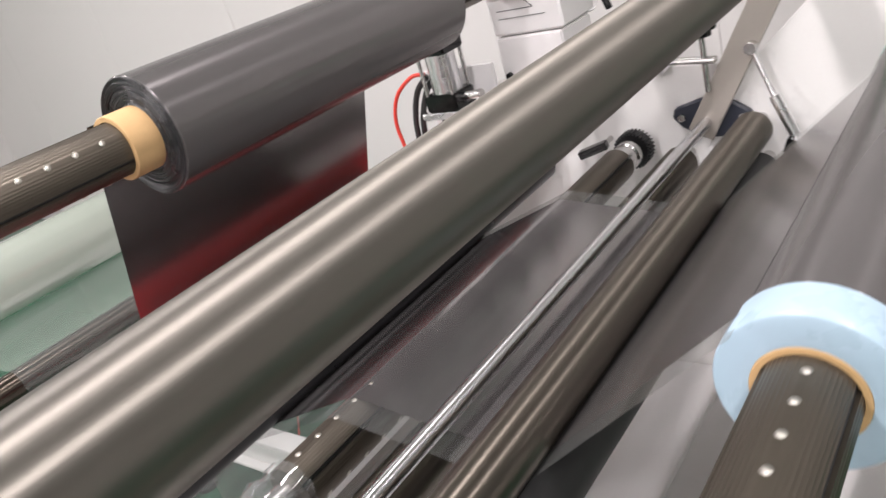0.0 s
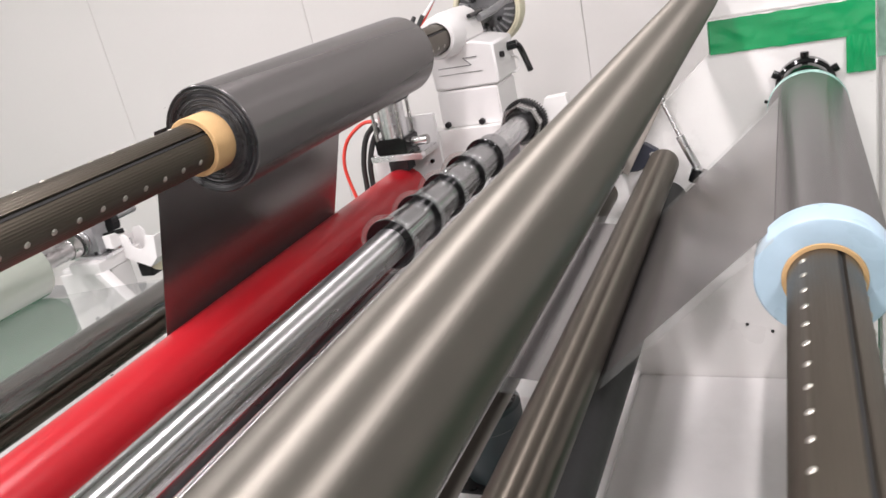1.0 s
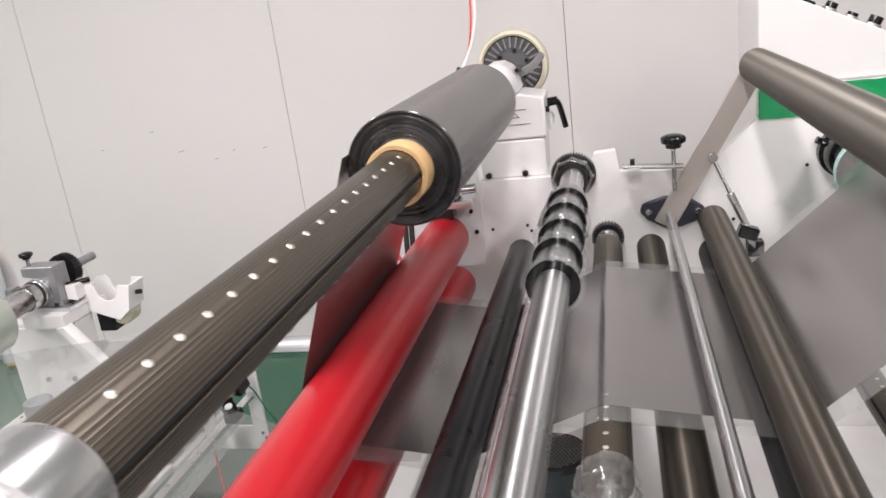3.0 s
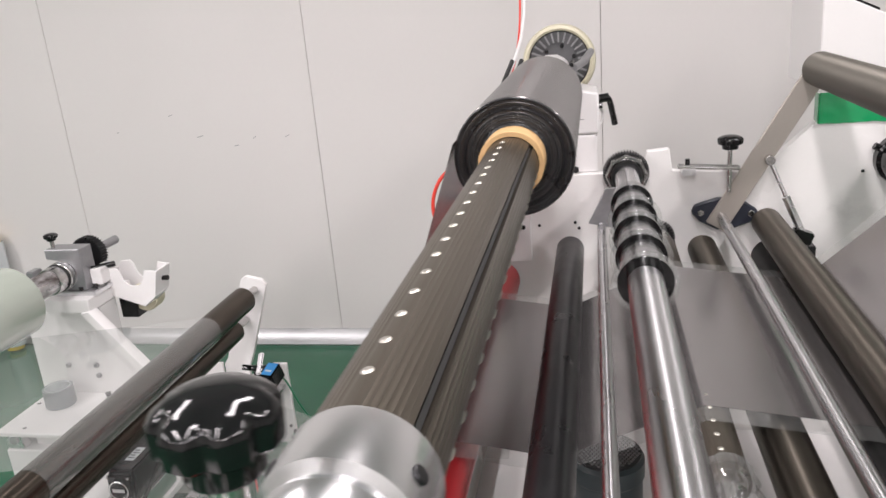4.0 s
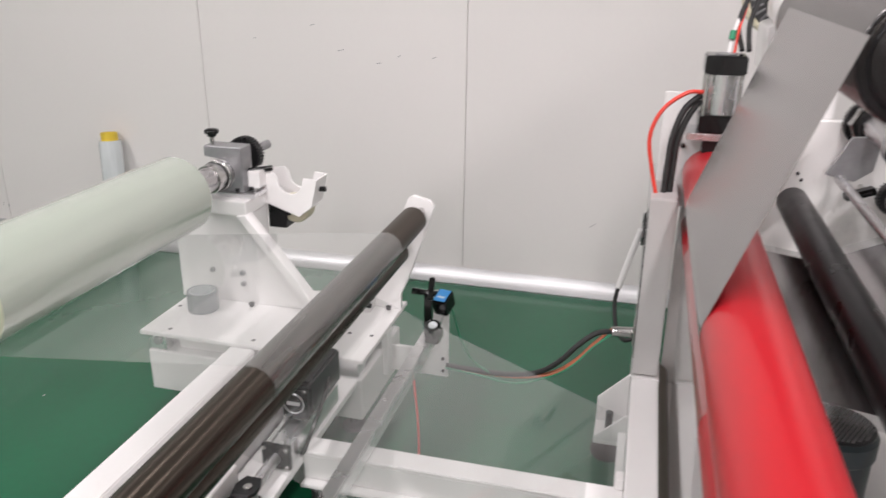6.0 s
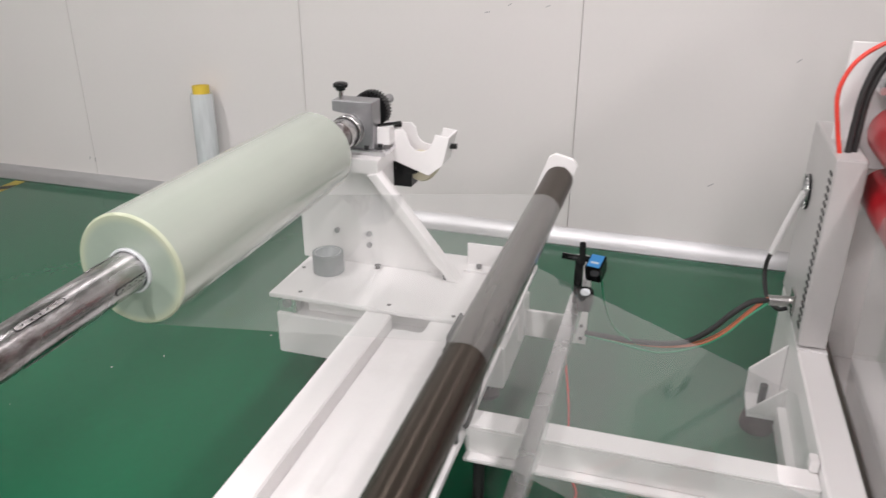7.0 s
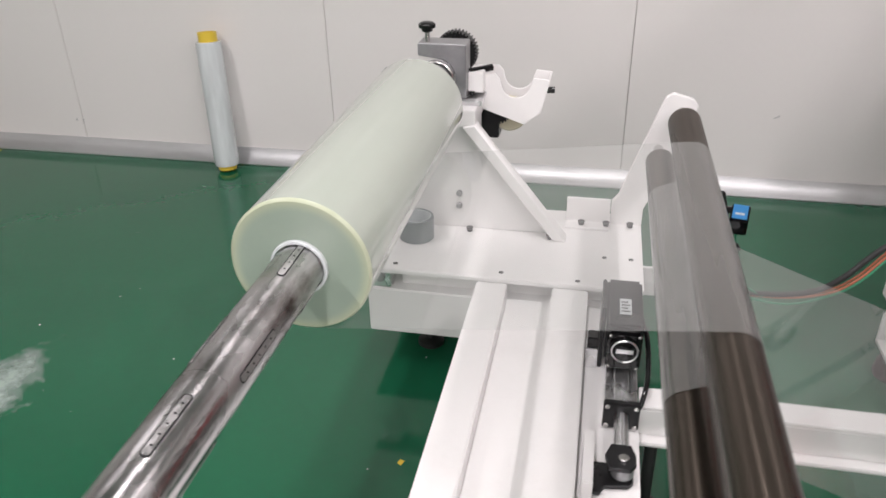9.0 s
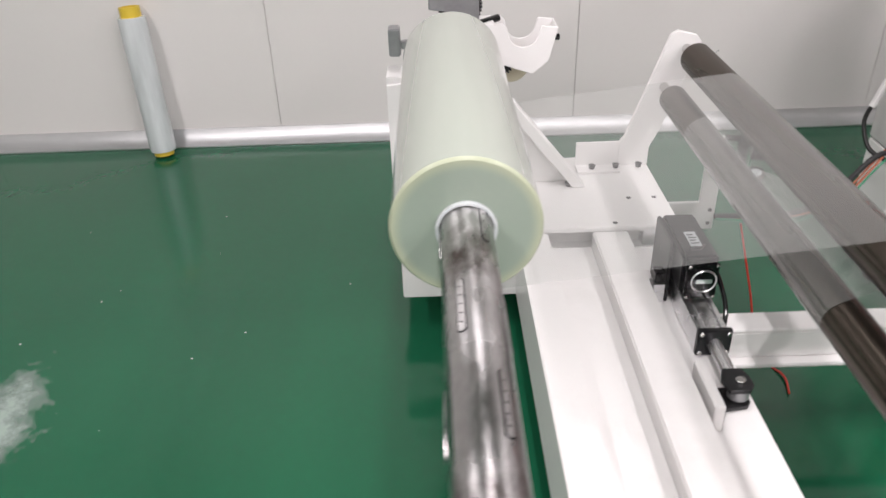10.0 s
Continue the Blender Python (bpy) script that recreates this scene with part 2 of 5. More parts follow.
def prism(points, lo, hi, axis="y", bevel=0.0015, bm=None):
    """A flat outline given a thickness: along y the outline is x, z; along z it is x, y; along x it is y, z."""
    bm = bm or bmesh.new()
    put = {"y": lambda a, b, d: (a, d, b), "z": lambda a, b, d: (a, b, d), "x": lambda a, b, d: (d, a, b)}[axis]
    lower = [bm.verts.new(put(a, b, lo)) for a, b in points]
    upper = [bm.verts.new(put(a, b, hi)) for a, b in points]
    faces = [bm.faces.new(lower), bm.faces.new(upper)]
    k = len(points)
    for i in range(k):
        faces.append(bm.faces.new((lower[i], lower[(i + 1) % k], upper[(i + 1) % k], upper[i])))
    if bevel:
        bmesh.ops.recalc_face_normals(bm, faces=faces)
        sharp = list({e for f in faces for e in f.edges if e.calc_face_angle(0) > 0.6})
        bmesh.ops.bevel(bm, geom=sharp, offset=bevel, segments=1, affect="EDGES")
    return bm


def hose(points, r, seg=10, steps=8):
    """A smooth round cable through the places given."""
    bm = bmesh.new()
    ps = [Vector(p) for p in points]
    ps = [ps[0] * 2 - ps[1]] + ps + [ps[-1] * 2 - ps[-2]]
    line = []
    for i in range(1, len(ps) - 2):
        for s in range(steps):
            t = s / steps
            a, b, c, d = ps[i - 1:i + 3]
            line.append(0.5 * ((2 * b) + (c - a) * t + (2 * a - 5 * b + 4 * c - d) * t * t + (3 * b - a - 3 * c + d) * t ** 3))
    line.append(ps[-2])
    rings, up = [], Vector((0.3, 0.2, 1)).normalized()
    for i, p in enumerate(line):
        way = (line[min(i + 1, len(line) - 1)] - line[max(i - 1, 0)]).normalized()
        side = way.cross(up).normalized()
        up = side.cross(way).normalized()
        rings.append([bm.verts.new(p + r * (math.cos(a) * side + math.sin(a) * up)) for a in (2 * math.pi * j / seg for j in range(seg))])
    for a, b in zip(rings, rings[1:]):
        for j in range(seg):
            bm.faces.new((a[j], a[(j + 1) % seg], b[(j + 1) % seg], b[j]))
    bm.faces.new(rings[0])
    bm.faces.new(rings[-1])
    return bm


def threading(stops):
    """The line of a film over rollers: (x, z, r, side), side 1 where the roller lies to the right of the film's travel, -1 to its left."""
    runs = []
    for (x1, z1, r1, s1), (x2, z2, r2, s2) in zip(stops, stops[1:]):
        dx, dz = x2 - x1, z2 - z1
        n = math.hypot(dx, dz)
        swing = math.asin(max(-1, min(1, (s2 * r2 - s1 * r1) / n)))
        a = math.atan2(dz, dx) + swing
        nx, nz = -math.sin(a), math.cos(a)
        runs.append(((x1 + s1 * r1 * nx, z1 + s1 * r1 * nz), (x2 + s2 * r2 * nx, z2 + s2 * r2 * nz)))
    line = [runs[0][0]]
    for i, (a, b) in enumerate(runs):
        line.append(b)
        if i + 1 < len(runs):
            x, z, r, s = stops[i + 1]
            c = runs[i + 1][0]
            a0, a1 = math.atan2(b[1] - z, b[0] - x), math.atan2(c[1] - z, c[0] - x)
            d = (a1 - a0) % (2 * math.pi) if s < 0 else -((a0 - a1) % (2 * math.pi))
            k = max(2, int(abs(d) / 0.12))
            line += [(x + r * math.cos(a0 + d * j / k), z + r * math.sin(a0 + d * j / k)) for j in range(1, k + 1)]
    return line


def skin(line, y0, y1, cols=6):
    """A film so thin that it is one surface, along a line in x, z."""
    bm = bmesh.new()
    rows = [[bm.verts.new((x, y0 + (y1 - y0) * j / cols, z)) for j in range(cols + 1)] for x, z in line]
    for a, b in zip(rows, rows[1:]):
        for j in range(cols):
            bm.faces.new((a[j], a[j + 1], b[j + 1], b[j]))
    return bm


def sheet(line, y0, y1, thick=0.0004, cols=6, sag=0.0):
    """A film of real thickness along a line in x, z."""
    bm = bmesh.new()
    rows = []
    for i, (x, z) in enumerate(line):
        p, q = line[max(i - 1, 0)], line[min(i + 1, len(line) - 1)]
        n = Vector((-(q[1] - p[1]), q[0] - p[0])).normalized() * thick / 2
        row = []
        for side in (1, -1):
            row.append([bm.verts.new((x + side * n.x, y0 + (y1 - y0) * j / cols, z + side * n.y + sag * math.sin(x * 23 + j * 1.7))) for j in range(cols + 1)])
        rows.append(row)
    for a, b in zip(rows, rows[1:]):
        for s in (0, 1):
            for j in range(cols):
                bm.faces.new((a[s][j], a[s][j + 1], b[s][j + 1], b[s][j]))
        for j in (0, cols):
            bm.faces.new((a[0][j], b[0][j], b[1][j], a[1][j]))
    for row in (rows[0], rows[-1]):
        for j in range(cols):
            bm.faces.new((row[0][j], row[0][j + 1], row[1][j + 1], row[1][j]))
    return bm


# ---- room ----
WEST, EAST, SOUTH, NORTH = -6.2, 3.2, -4.0, 2.5
single("floor", box(WEST - 0.2, EAST + 0.2, SOUTH - 0.2, NORTH + 0.3, -0.1, 0, 0), FLOOR, "glossy green epoxy floor with scuffed pale patches", "floor", kind="structure")
single("ceiling", box(WEST - 0.2, EAST + 0.2, SOUTH - 0.2, NORTH + 0.3, CEILING, CEILING + 0.1, 0), CEIL, "plain white ceiling", "ceiling", kind="structure")
wall = single("wall_north", box(WEST - 0.2, EAST + 0.2, NORTH + 0.05, NORTH + 0.15, 0, CEILING, 0), SEAM, "pale grey-white clean-room wall of metal panels", "wall", kind="structure")
x = -0.85 - 1.15 * 5
while x < EAST:
    part("panel", box(x + 0.001, x + 1.149, NORTH, NORTH + 0.052, 0.0, CEILING - 0.002, 0.0015), WALL, wall)
    x += 1.15
for name, dims in (("wall_south", (WEST, EAST, SOUTH - 0.1, SOUTH)), ("wall_west", (WEST - 0.1, WEST, SOUTH, NORTH)), ("wall_east", (EAST, EAST + 0.1, SOUTH, NORTH))):
    single(name, box(*dims, 0, CEILING, 0), WALL, "plain pale grey-white wall", "wall", kind="structure")
cove = [(NORTH - 0.001, 0.001), (NORTH - 0.001, 0.062), (NORTH - 0.006, 0.062), (NORTH - 0.012, 0.045), (NORTH - 0.024, 0.027), (NORTH - 0.042, 0.014), (NORTH - 0.052, 0.006), (NORTH - 0.052, 0.001)]
single("baseboard", prism(cove, WEST, EAST, "x", 0), COVE, "coved aluminium baseboard along the wall", "baseboard", kind="structure")
for px, py in PANELS:
    lampbox = thing("ceiling_light", (px, py, CEILING), "long flat white ceiling light, switched on", "ceiling light", "ceiling lights")
    part("frame", box(px - 0.10, px + 0.10, py - 0.6, py + 0.6, CEILING - 0.045, CEILING - 0.001), ALU, lampbox)
    part("diffuser", box(px - 0.085, px + 0.085, py - 0.585, py + 0.585, CEILING - 0.05, CEILING - 0.044, 0), GLOW, lampbox)


# ---- rollers of the machine: x, z, radius ----
WEB0, WEB1 = 0.55, 1.20
ROLL0, ROLL1 = 0.57, 1.265
A = (-0.990, 1.185, 0.0375)
NIP = (-1.150, 0.806, 0.062)
NIP2 = (-1.143, 0.661, 0.055)
IDLE_E = (-0.948, 0.750, 0.036)
IDLE_F = (-0.720, 0.772, 0.036)
IDLE_F2 = (-0.612, 0.745, 0.036)
ROD_G = (-0.560, 0.818, 0.012)
IDLE_H = (-0.458, 0.812, 0.036)
SWING = (-0.348, 1.180, 0.0408)
SLIT = (-0.800, 0.942, 0.0295)
ROD_2 = (-0.866, 0.826, 0.0105)
B = (-0.142, 0.950, 0.0395)
J = (-0.125, 0.430, 0.0345)
K1 = (-1.904, 0.618, 0.0375)
K2 = (-1.949, 0.520, 0.0335)
L = (-2.498, 0.697, 0.0356)
FAR = 1.53


def roller(name, spot, y0, y1, mat, label, stub=0.012, far=FAR, near=None, band=0.0):
    x, z, r = spot
    t = thing(name, (x, y0, z), label, "roller")
    part("tube", lathe([(y0, r - 0.012), (y0, r - 0.002), (y0 + 0.002, r), (y1 - 0.002, r), (y1, r - 0.002), (y1, r - 0.012), (y0, r - 0.012)], x, z, 64), mat, t)
    part("end_disc", rod(x, z, r - 0.011, y1 - 0.006, y1 - 0.002, 32, 0.0005), DARK_STEEL, t)
    part("end_disc", rod(x, z, r - 0.011, y0 + 0.002, y0 + 0.006, 32, 0.0005), DARK_STEEL, t)
    part("journal", rod(x, z, stub, y1 - 0.004, far, 24), STEEL, t)
    part("journal", rod(x, z, stub, y0 - 0.05 if near is None else near, y0 + 0.004, 24), STEEL, t)
    return t


roller("nip_roller", NIP, -0.28, 1.46, RED, "red rubber-covered nip roller of the laminator", 0.016)
roller("nip_roller", NIP2, -0.28, 1.48, RED, "red rubber-covered lower nip roller", 0.016)
roller("idler_roller", IDLE_E, -0.30, 1.47, DARK_STEEL, "dark anodised idler roller pressing on the web")
roller("idler_roller", IDLE_F2, -0.30, 1.47, ANODISED, "brown anodised idler roller under the web")
roller("idler_roller", IDLE_H, -0.30, 1.47, ANODISED, "brown anodised idler roller beside the chrome rod")
roller("swing_roller", SWING, -0.30, 1.50, PALE_TUBE, "large pale bronze anodised roller on a swing arm", 0.014, 1.515)
roller("guide_roller", K1, -0.10, 1.455, GUIDE_TUBE, "dark anodised guide roller under clear film", 0.012, 1.535)
roller("guide_roller", K2, -0.10, 1.450, GUIDE_TUBE, "dark anodised lower guide roller under clear film", 0.012, 1.535)


def grooved_shaft(name, y0, y1, r, parent, mat, dots, seg=120):
    """An air shaft: fine grooves along it, three deep slots and three rows of bright pads. Local: round the y axis at its thing's place."""
    x, z = ORIGIN[parent].x, ORIGIN[parent].z
    bm = bmesh.new()
    ends = []
    for y in (y0, y1):
        ring = []
        for i in range(seg):
            deg = 360 * i / seg
            off = abs(((deg - 60) + 60) % 120 - 60)
            depth = 0.008 if off < 4.7 else (0.0006 if i % 2 and off > 6 and abs((deg + 60) % 120 - 60) > 7 else 0)
            a = math.radians(deg)
            ring.append(bm.verts.new((x + (r - depth) * math.sin(a), y, z + (r - depth) * math.cos(a))))
        ends.append(ring)
        bm.faces.new(ring)
    for i in range(seg):
        bm.faces.new((ends[0][i], ends[0][(i + 1) % seg], ends[1][(i + 1) % seg], ends[1][i]))
    shaft = part(name, bm, mat, parent, "dark grooved anodised air shaft with bright pads")
    # Added black inlays darken the deep slots, where bare metal would reflect.
    for k in range(3):
        d = box(-0.0019, 0.0019, y0 + 0.003, y1 - 0.003, r - 0.009, r - 0.003, 0)
        d.transform(Matrix.Translation((x, 0, z)) @ Matrix.Rotation(math.radians(120 * k + 60), 4, "Y"))
        part("dark_inlay", d, RUBBER, shaft)
    first = None
    for k in range(3):
        a = math.radians(120 * k)
        for y in dots:
            if first is None:
                d = lathe([(0, 0.0044), (0.0004, 0.0042), (0.0012, 0.0030), (0.0015, 0.0010)], 0, 0, 10, None, Matrix.Rotation(math.radians(90), 4, "X"))
                first = finish("pad", d, PAD, Vector())
            ob = new("pad", first)
            ob.parent = shaft
            ob.matrix_local = Matrix.Translation(Vector((0, y, 0)) - Vector((0, ORIGIN[parent].y, 0))) @ Matrix.Rotation(a, 4, "Y") @ Matrix.Translation((0, 0, r - 0.0002))
    return shaft


# grey film roll on its air shaft
grey_roll = thing("grey_film_roll", (A[0], 0, A[1]), "roll of grey coated film on a brown card core", "film roll")
part("wound_film", lathe([(ROLL0, 0.046), (ROLL0, 0.0858), (ROLL0 + 0.001, 0.0868), (ROLL1 - 0.001, 0.0868), (ROLL1, 0.0858), (ROLL1, 0.046), (ROLL0, 0.046)], A[0], A[1], 96), GREY_FILM, grey_roll)
rim = []
for i in range(31):
    rr = 0.0465 + i * 0.00128
    rim += [(ROLL0 - 0.0005 - 0.0016 * random.random(), rr), (ROLL0 - 0.0003 - 0.0014 * random.random(), rr + 0.0009)]
part("wound_edge", lathe([(ROLL0 + 0.0015, 0.0465)] + rim + [(ROLL0 + 0.0015, 0.0858), (ROLL0 + 0.0015, 0.0465)], A[0], A[1], 96), DARK_EDGE, grey_roll, "dark layered edge of the wound film")
part("core", pipe(A[0], A[1], 0.0458, 0.0385, ROLL0 - 0.045, ROLL1 + 0.02), CARD, grey_roll, "kraft card core")
grooved_shaft("air_shaft", -0.206, 1.52, A[2], grey_roll, HARD_ANODISED, [-0.1605 + 0.0385 * i for i in range(43)])
part("journal", rod(A[0], A[1], 0.022, 1.51, 1.75), STEEL, grey_roll)
COLLAR = 0.203
part("collar", lathe([(-COLLAR - y, r) for y, r in ((0.090, 0.020), (0.090, 0.031), (0.086, 0.033), (0.067, 0.033), (0.065, 0.0355), (0.061, 0.0365), (0.053, 0.0365), (0.051, 0.0345), (0.047, 0.0345), (0.044, 0.0405), (0.003, 0.0410), (0, 0.0403), (0, 0.030), (0.090, 0.020))], A[0], A[1], 64), ALU, grey_roll, "turned aluminium end collar")
part("journal", rod(A[0], A[1], 0.018, -0.46, -0.29), STEEL, grey_roll)
for a in (70, 190, 310):
    s, c = math.sin(math.radians(a)), math.cos(math.radians(a))
    part("set_screw", bar((A[0] + 0.040 * s, -0.228, A[1] + 0.040 * c), (A[0] + 0.0422 * s, -0.228, A[1] + 0.0422 * c), 0.005), DARK_STEEL, grey_roll)

# pale film roll on its steel shaft
CLEAR0, CLEAR1 = 0.53, 1.25
pale_roll = thing("clear_film_roll", (L[0], 0, L[1]), "thick roll of pale greenish clear film on a steel shaft", "film roll")
part("wound_film", lathe([(CLEAR0 + 0.003, 0.098), (CLEAR0 + 0.003, 0.1035), (CLEAR0 + 0.004, 0.1042), (CLEAR1 - 0.002, 0.104), (CLEAR1, 0.102), (CLEAR1, 0.098), (CLEAR0, 0.098)], L[0], L[1], 96), PALE_ROLL, pale_roll)
part("wound_edge", lathe([(CLEAR0 + 0.05, 0.0425), (CLEAR0 - 0.0005, 0.0425), (CLEAR0 - 0.0010, 0.1005), (CLEAR0 + 0.0008, 0.1028), (CLEAR0 + 0.0035, 0.1042), (CLEAR0 + 0.05, 0.1038), (CLEAR0 + 0.05, 0.0425)], L[0], L[1], 96), PALE_END, pale_roll, "flat pale green roll end with a yellowish rim")
part("core", pipe(L[0], L[1], 0.042, 0.0375, CLEAR0 - 0.006, CLEAR1 + 0.006), WRAP, pale_roll, "thin pale plastic core")
steel_shaft = part("shaft", lathe([(-0.32, 0.030), (-0.318, 0.032), (-0.06, 0.032), (-0.058, 0.0356), (0.243, 0.0356), (0.2432, 0.0352), (0.2445, 0.0352), (0.2447, 0.0356), (1.46, 0.0356), (1.462, 0.028), (1.53, 0.028)], L[0], L[1], 72), OLD_STEEL, pale_roll, "scuffed bare steel shaft")
for ring, (y0, y1) in enumerate(((0.445, 0.548), (0.262, 0.36), (0.114, 0.205), (-0.04, 0.05))):
    for k in range(3):
        spin = Matrix.Translation((L[0], 0, L[1])) @ Matrix.Rotation(math.radians(120 * k + 60 * (ring % 2)), 4, "Y")
        def slot_shape(half, lo, hi, z0, z1):
            ends = [(half * math.cos(a), (hi - half if a < math.pi else lo + half) + half * math.sin(a)) for a in (math.radians(15 + 30 * i) for i in range(12))]
            return prism(ends, z0, z1, "z", 0)
        d = slot_shape(0.0058, y0, y1, 0.0335, 0.03595)
        d.transform(spin)
        slot = part("key_slot", d, DARK_STEEL, pale_roll)
        e = slot_shape(0.0044, y0 + 0.002, y1 - 0.002, 0.0340, 0.0368)
        e.transform(spin)
        part("key", e, OLD_STEEL, slot)
        for j in range(5):
            f = bar((0, y0 + (y1 - y0) * (j + 1) / 6, 0.0366), (0, y0 + (y1 - y0) * (j + 1) / 6, 0.0370), 0.0016, 8, 0.0001)
            f.transform(spin)
            part("key_screw", f, DARK_STEEL, slot)
strip = box(-0.0055, 0.0055, 0.07, 0.212, 0.0354, 0.0362, 0.0003)
strip.transform(Matrix.Translation((L[0], 0, L[1])) @ Matrix.Rotation(math.radians(-24), 4, "Y"))
part("tape_strip", strip, YELLOW, pale_roll, "strip of yellow tape")


def gear(x, z, r, y0, y1, teeth, bore=0.0, depth=0.005):
    pts = []
    for i in range(teeth):
        for f, rr in ((0.0, r - depth), (0.25, r - depth), (0.4, r), (0.7, r), (0.85, r - depth)):
            a = 2 * math.pi * (i + f) / teeth
            pts.append((x + rr * math.sin(a), z + rr * math.cos(a)))
    return prism(pts, y0, y1, "y", 0)


part("collar", lathe([(1.405, 0.0357), (1.405, 0.040), (1.41, 0.0415), (1.452, 0.0415), (1.454, 0.045), (1.466, 0.045), (1.466, 0.030), (1.405, 0.0357)], L[0], L[1], 48), STEEL, pale_roll, "bright steel bearing collar")
part("ring_groove", lathe([(1.440, 0.0412), (1.440, 0.0432), (1.449, 0.0432), (1.449, 0.0412), (1.440, 0.0412)], L[0], L[1], 48), RUBBER, pale_roll, "thin black ring")

# blue-edged film roll on its air shaft
blue_roll = thing("rewind_film_roll", (B[0], 0, B[1]), "roll of grey film with a pale blue edge on air shaft", "film roll")
part("wound_film", lathe([(0.56, 0.046), (0.56, 0.0725), (0.562, 0.0745), (1.30, 0.0745), (1.302, 0.0725), (1.302, 0.046), (0.56, 0.046)], B[0], B[1], 96), GREY_FILM, blue_roll)
part("wound_edge", lathe([(0.513, 0.0455), (0.513, 0.0705), (0.5145, 0.0738), (0.518, 0.0758), (0.559, 0.0758), (0.5598, 0.0745), (0.5598, 0.0455), (0.513, 0.0455)], B[0], B[1], 96), BLUE_END, blue_roll, "pale blue film edge")
part("far_edge", lathe([(1.3025, 0.046), (1.3025, 0.0735), (1.304, 0.0752), (1.322, 0.0752), (1.324, 0.0735), (1.324, 0.046), (1.3025, 0.046)], B[0], B[1], 96), MINT_END, blue_roll, "pale mint film edge")
part("core", pipe(B[0], B[1], 0.0452, 0.0397, 0.5115, 1.31), CARD, blue_roll, "kraft card core")
grooved_shaft("air_shaft", -0.25, 1.44, B[2], blue_roll, HARD_ANODISED, [-0.20 + 0.0365 * i for i in range(44)])

# ---- films ----
NIP_GAP = 0.0006
grey_line = threading([(A[0], A[1], 0.0871, -1), (NIP[0], NIP[1], NIP[2] + NIP_GAP, -1), (IDLE_E[0], IDLE_E[1], IDLE_E[2] + 0.0005, -1), (IDLE_F[0], IDLE_F[1], IDLE_F[2] + 0.0008, 1), (IDLE_H[0], IDLE_H[1], IDLE_H[2] + 0.0005, -1), (B[0], B[1], 0.0749, 1)])
web = thing("film_web", (NIP[0], 0.8, NIP[1]), "satin grey film web threaded over the machine's rollers", "film web")
part("film", sheet(grey_line, WEB0 - 0.008, WEB1 - 0.045), WEB_FILM, web)
edge_line = threading([(NIP[0], NIP[1], NIP[2] + NIP_GAP, -1), (IDLE_E[0], IDLE_E[1], IDLE_E[2] + 0.0005, -1), (IDLE_F[0], IDLE_F[1], IDLE_F[2] + 0.0008, 1), (IDLE_H[0], IDLE_H[1], IDLE_H[2] + 0.0005, -1), (B[0], B[1], 0.0749, 1)])
part("clear_margin", skin(edge_line, WEB0 - 0.05, WEB0 - 0.0085, 2), FILM, web, "clear untrimmed film margin")
part("clear_margin", skin(edge_line, WEB1 - 0.0445, WEB1 - 0.005, 2), FILM, web, "clear untrimmed film margin")
LOW = (-1.215, 0.235, 0.03)
clear_line = threading([(L[0], L[1], 0.1043, -1), (K1[0], K1[1], K1[2] + 0.0012, 1), (K2[0], K2[1], K2[2] + 0.0012, -1), (LOW[0], LOW[1], LOW[2] + 0.0005, -1), (NIP2[0], NIP2[1], NIP2[2] + 0.0005, 1), (-1.02, 0.714, 0.0001, 1)])
clear_web = thing("clear_film_web", (-2.2, 0.9, 0.6), "glossy clear film web drawn off the pale roll", "film web")
cut = next(i for i, p in enumerate(clear_line) if p[1] < 0.52)
part("upper_span", skin(clear_line[:cut + 1], CLEAR0 + 0.001, 1.228), FILM, clear_web)
part("lower_span", skin(clear_line[cut:], CLEAR0 + 0.001, 1.228), FILM, clear_web)
roller("idler_roller", LOW, 0.2, 1.47, ANODISED, "small anodised idler roller low in the frame", 0.01)
roller("press_roller", (-0.452, 0.728, 0.044), -0.30, 1.45, RUBBER, "black rubber press roller under the brown idler", 0.014)

shaft_f = thing("air_shaft", (IDLE_F[0], 0, IDLE_F[1]), "dark pad-studded air shaft carrying the web", "air shaft")
grooved_shaft("shaft_body", 0.40, 1.40, IDLE_F[2], shaft_f, HARD_ANODISED, [0.43 + 0.0365 * i for i in range(5)])
part("coupling", lathe([(1.40, 0.026), (1.40, 0.031), (1.42, 0.031), (1.425, 0.027), (1.44, 0.027), (1.445, 0.031), (1.46, 0.031), (1.46, 0.02)], IDLE_F[0], IDLE_F[1]), STEEL, shaft_f)
part("gear", gear(IDLE_F[0], IDLE_F[1], 0.042, 1.475, 1.505, 30), DARK_STEEL, shaft_f, "blackened steel gear")
part("journal", rod(IDLE_F[0], IDLE_F[1], 0.014, 1.455, FAR), STEEL, shaft_f)
part("journal", rod(IDLE_F[0], IDLE_F[1], 0.020, -0.30, 0.405), STEEL, shaft_f)
bm = lathe([(0.29 + 0.013 * i, 0.030 + 0.011 * min(1, i / 3) + 0.003 * math.sin(i * 2.4)) for i in range(10)], IDLE_F[0], IDLE_F[1], 40)
for v in bm.verts:
    v.co += 0.006 * noise.noise_vector(v.co * 60)
single("plastic_wrap", bm, clear_film("crumpled_wrap", (0.7, 0.71, 0.72), 0.07, 0.05), "crumpled clear plastic wrapped round the shaft end", "plastic wrap")

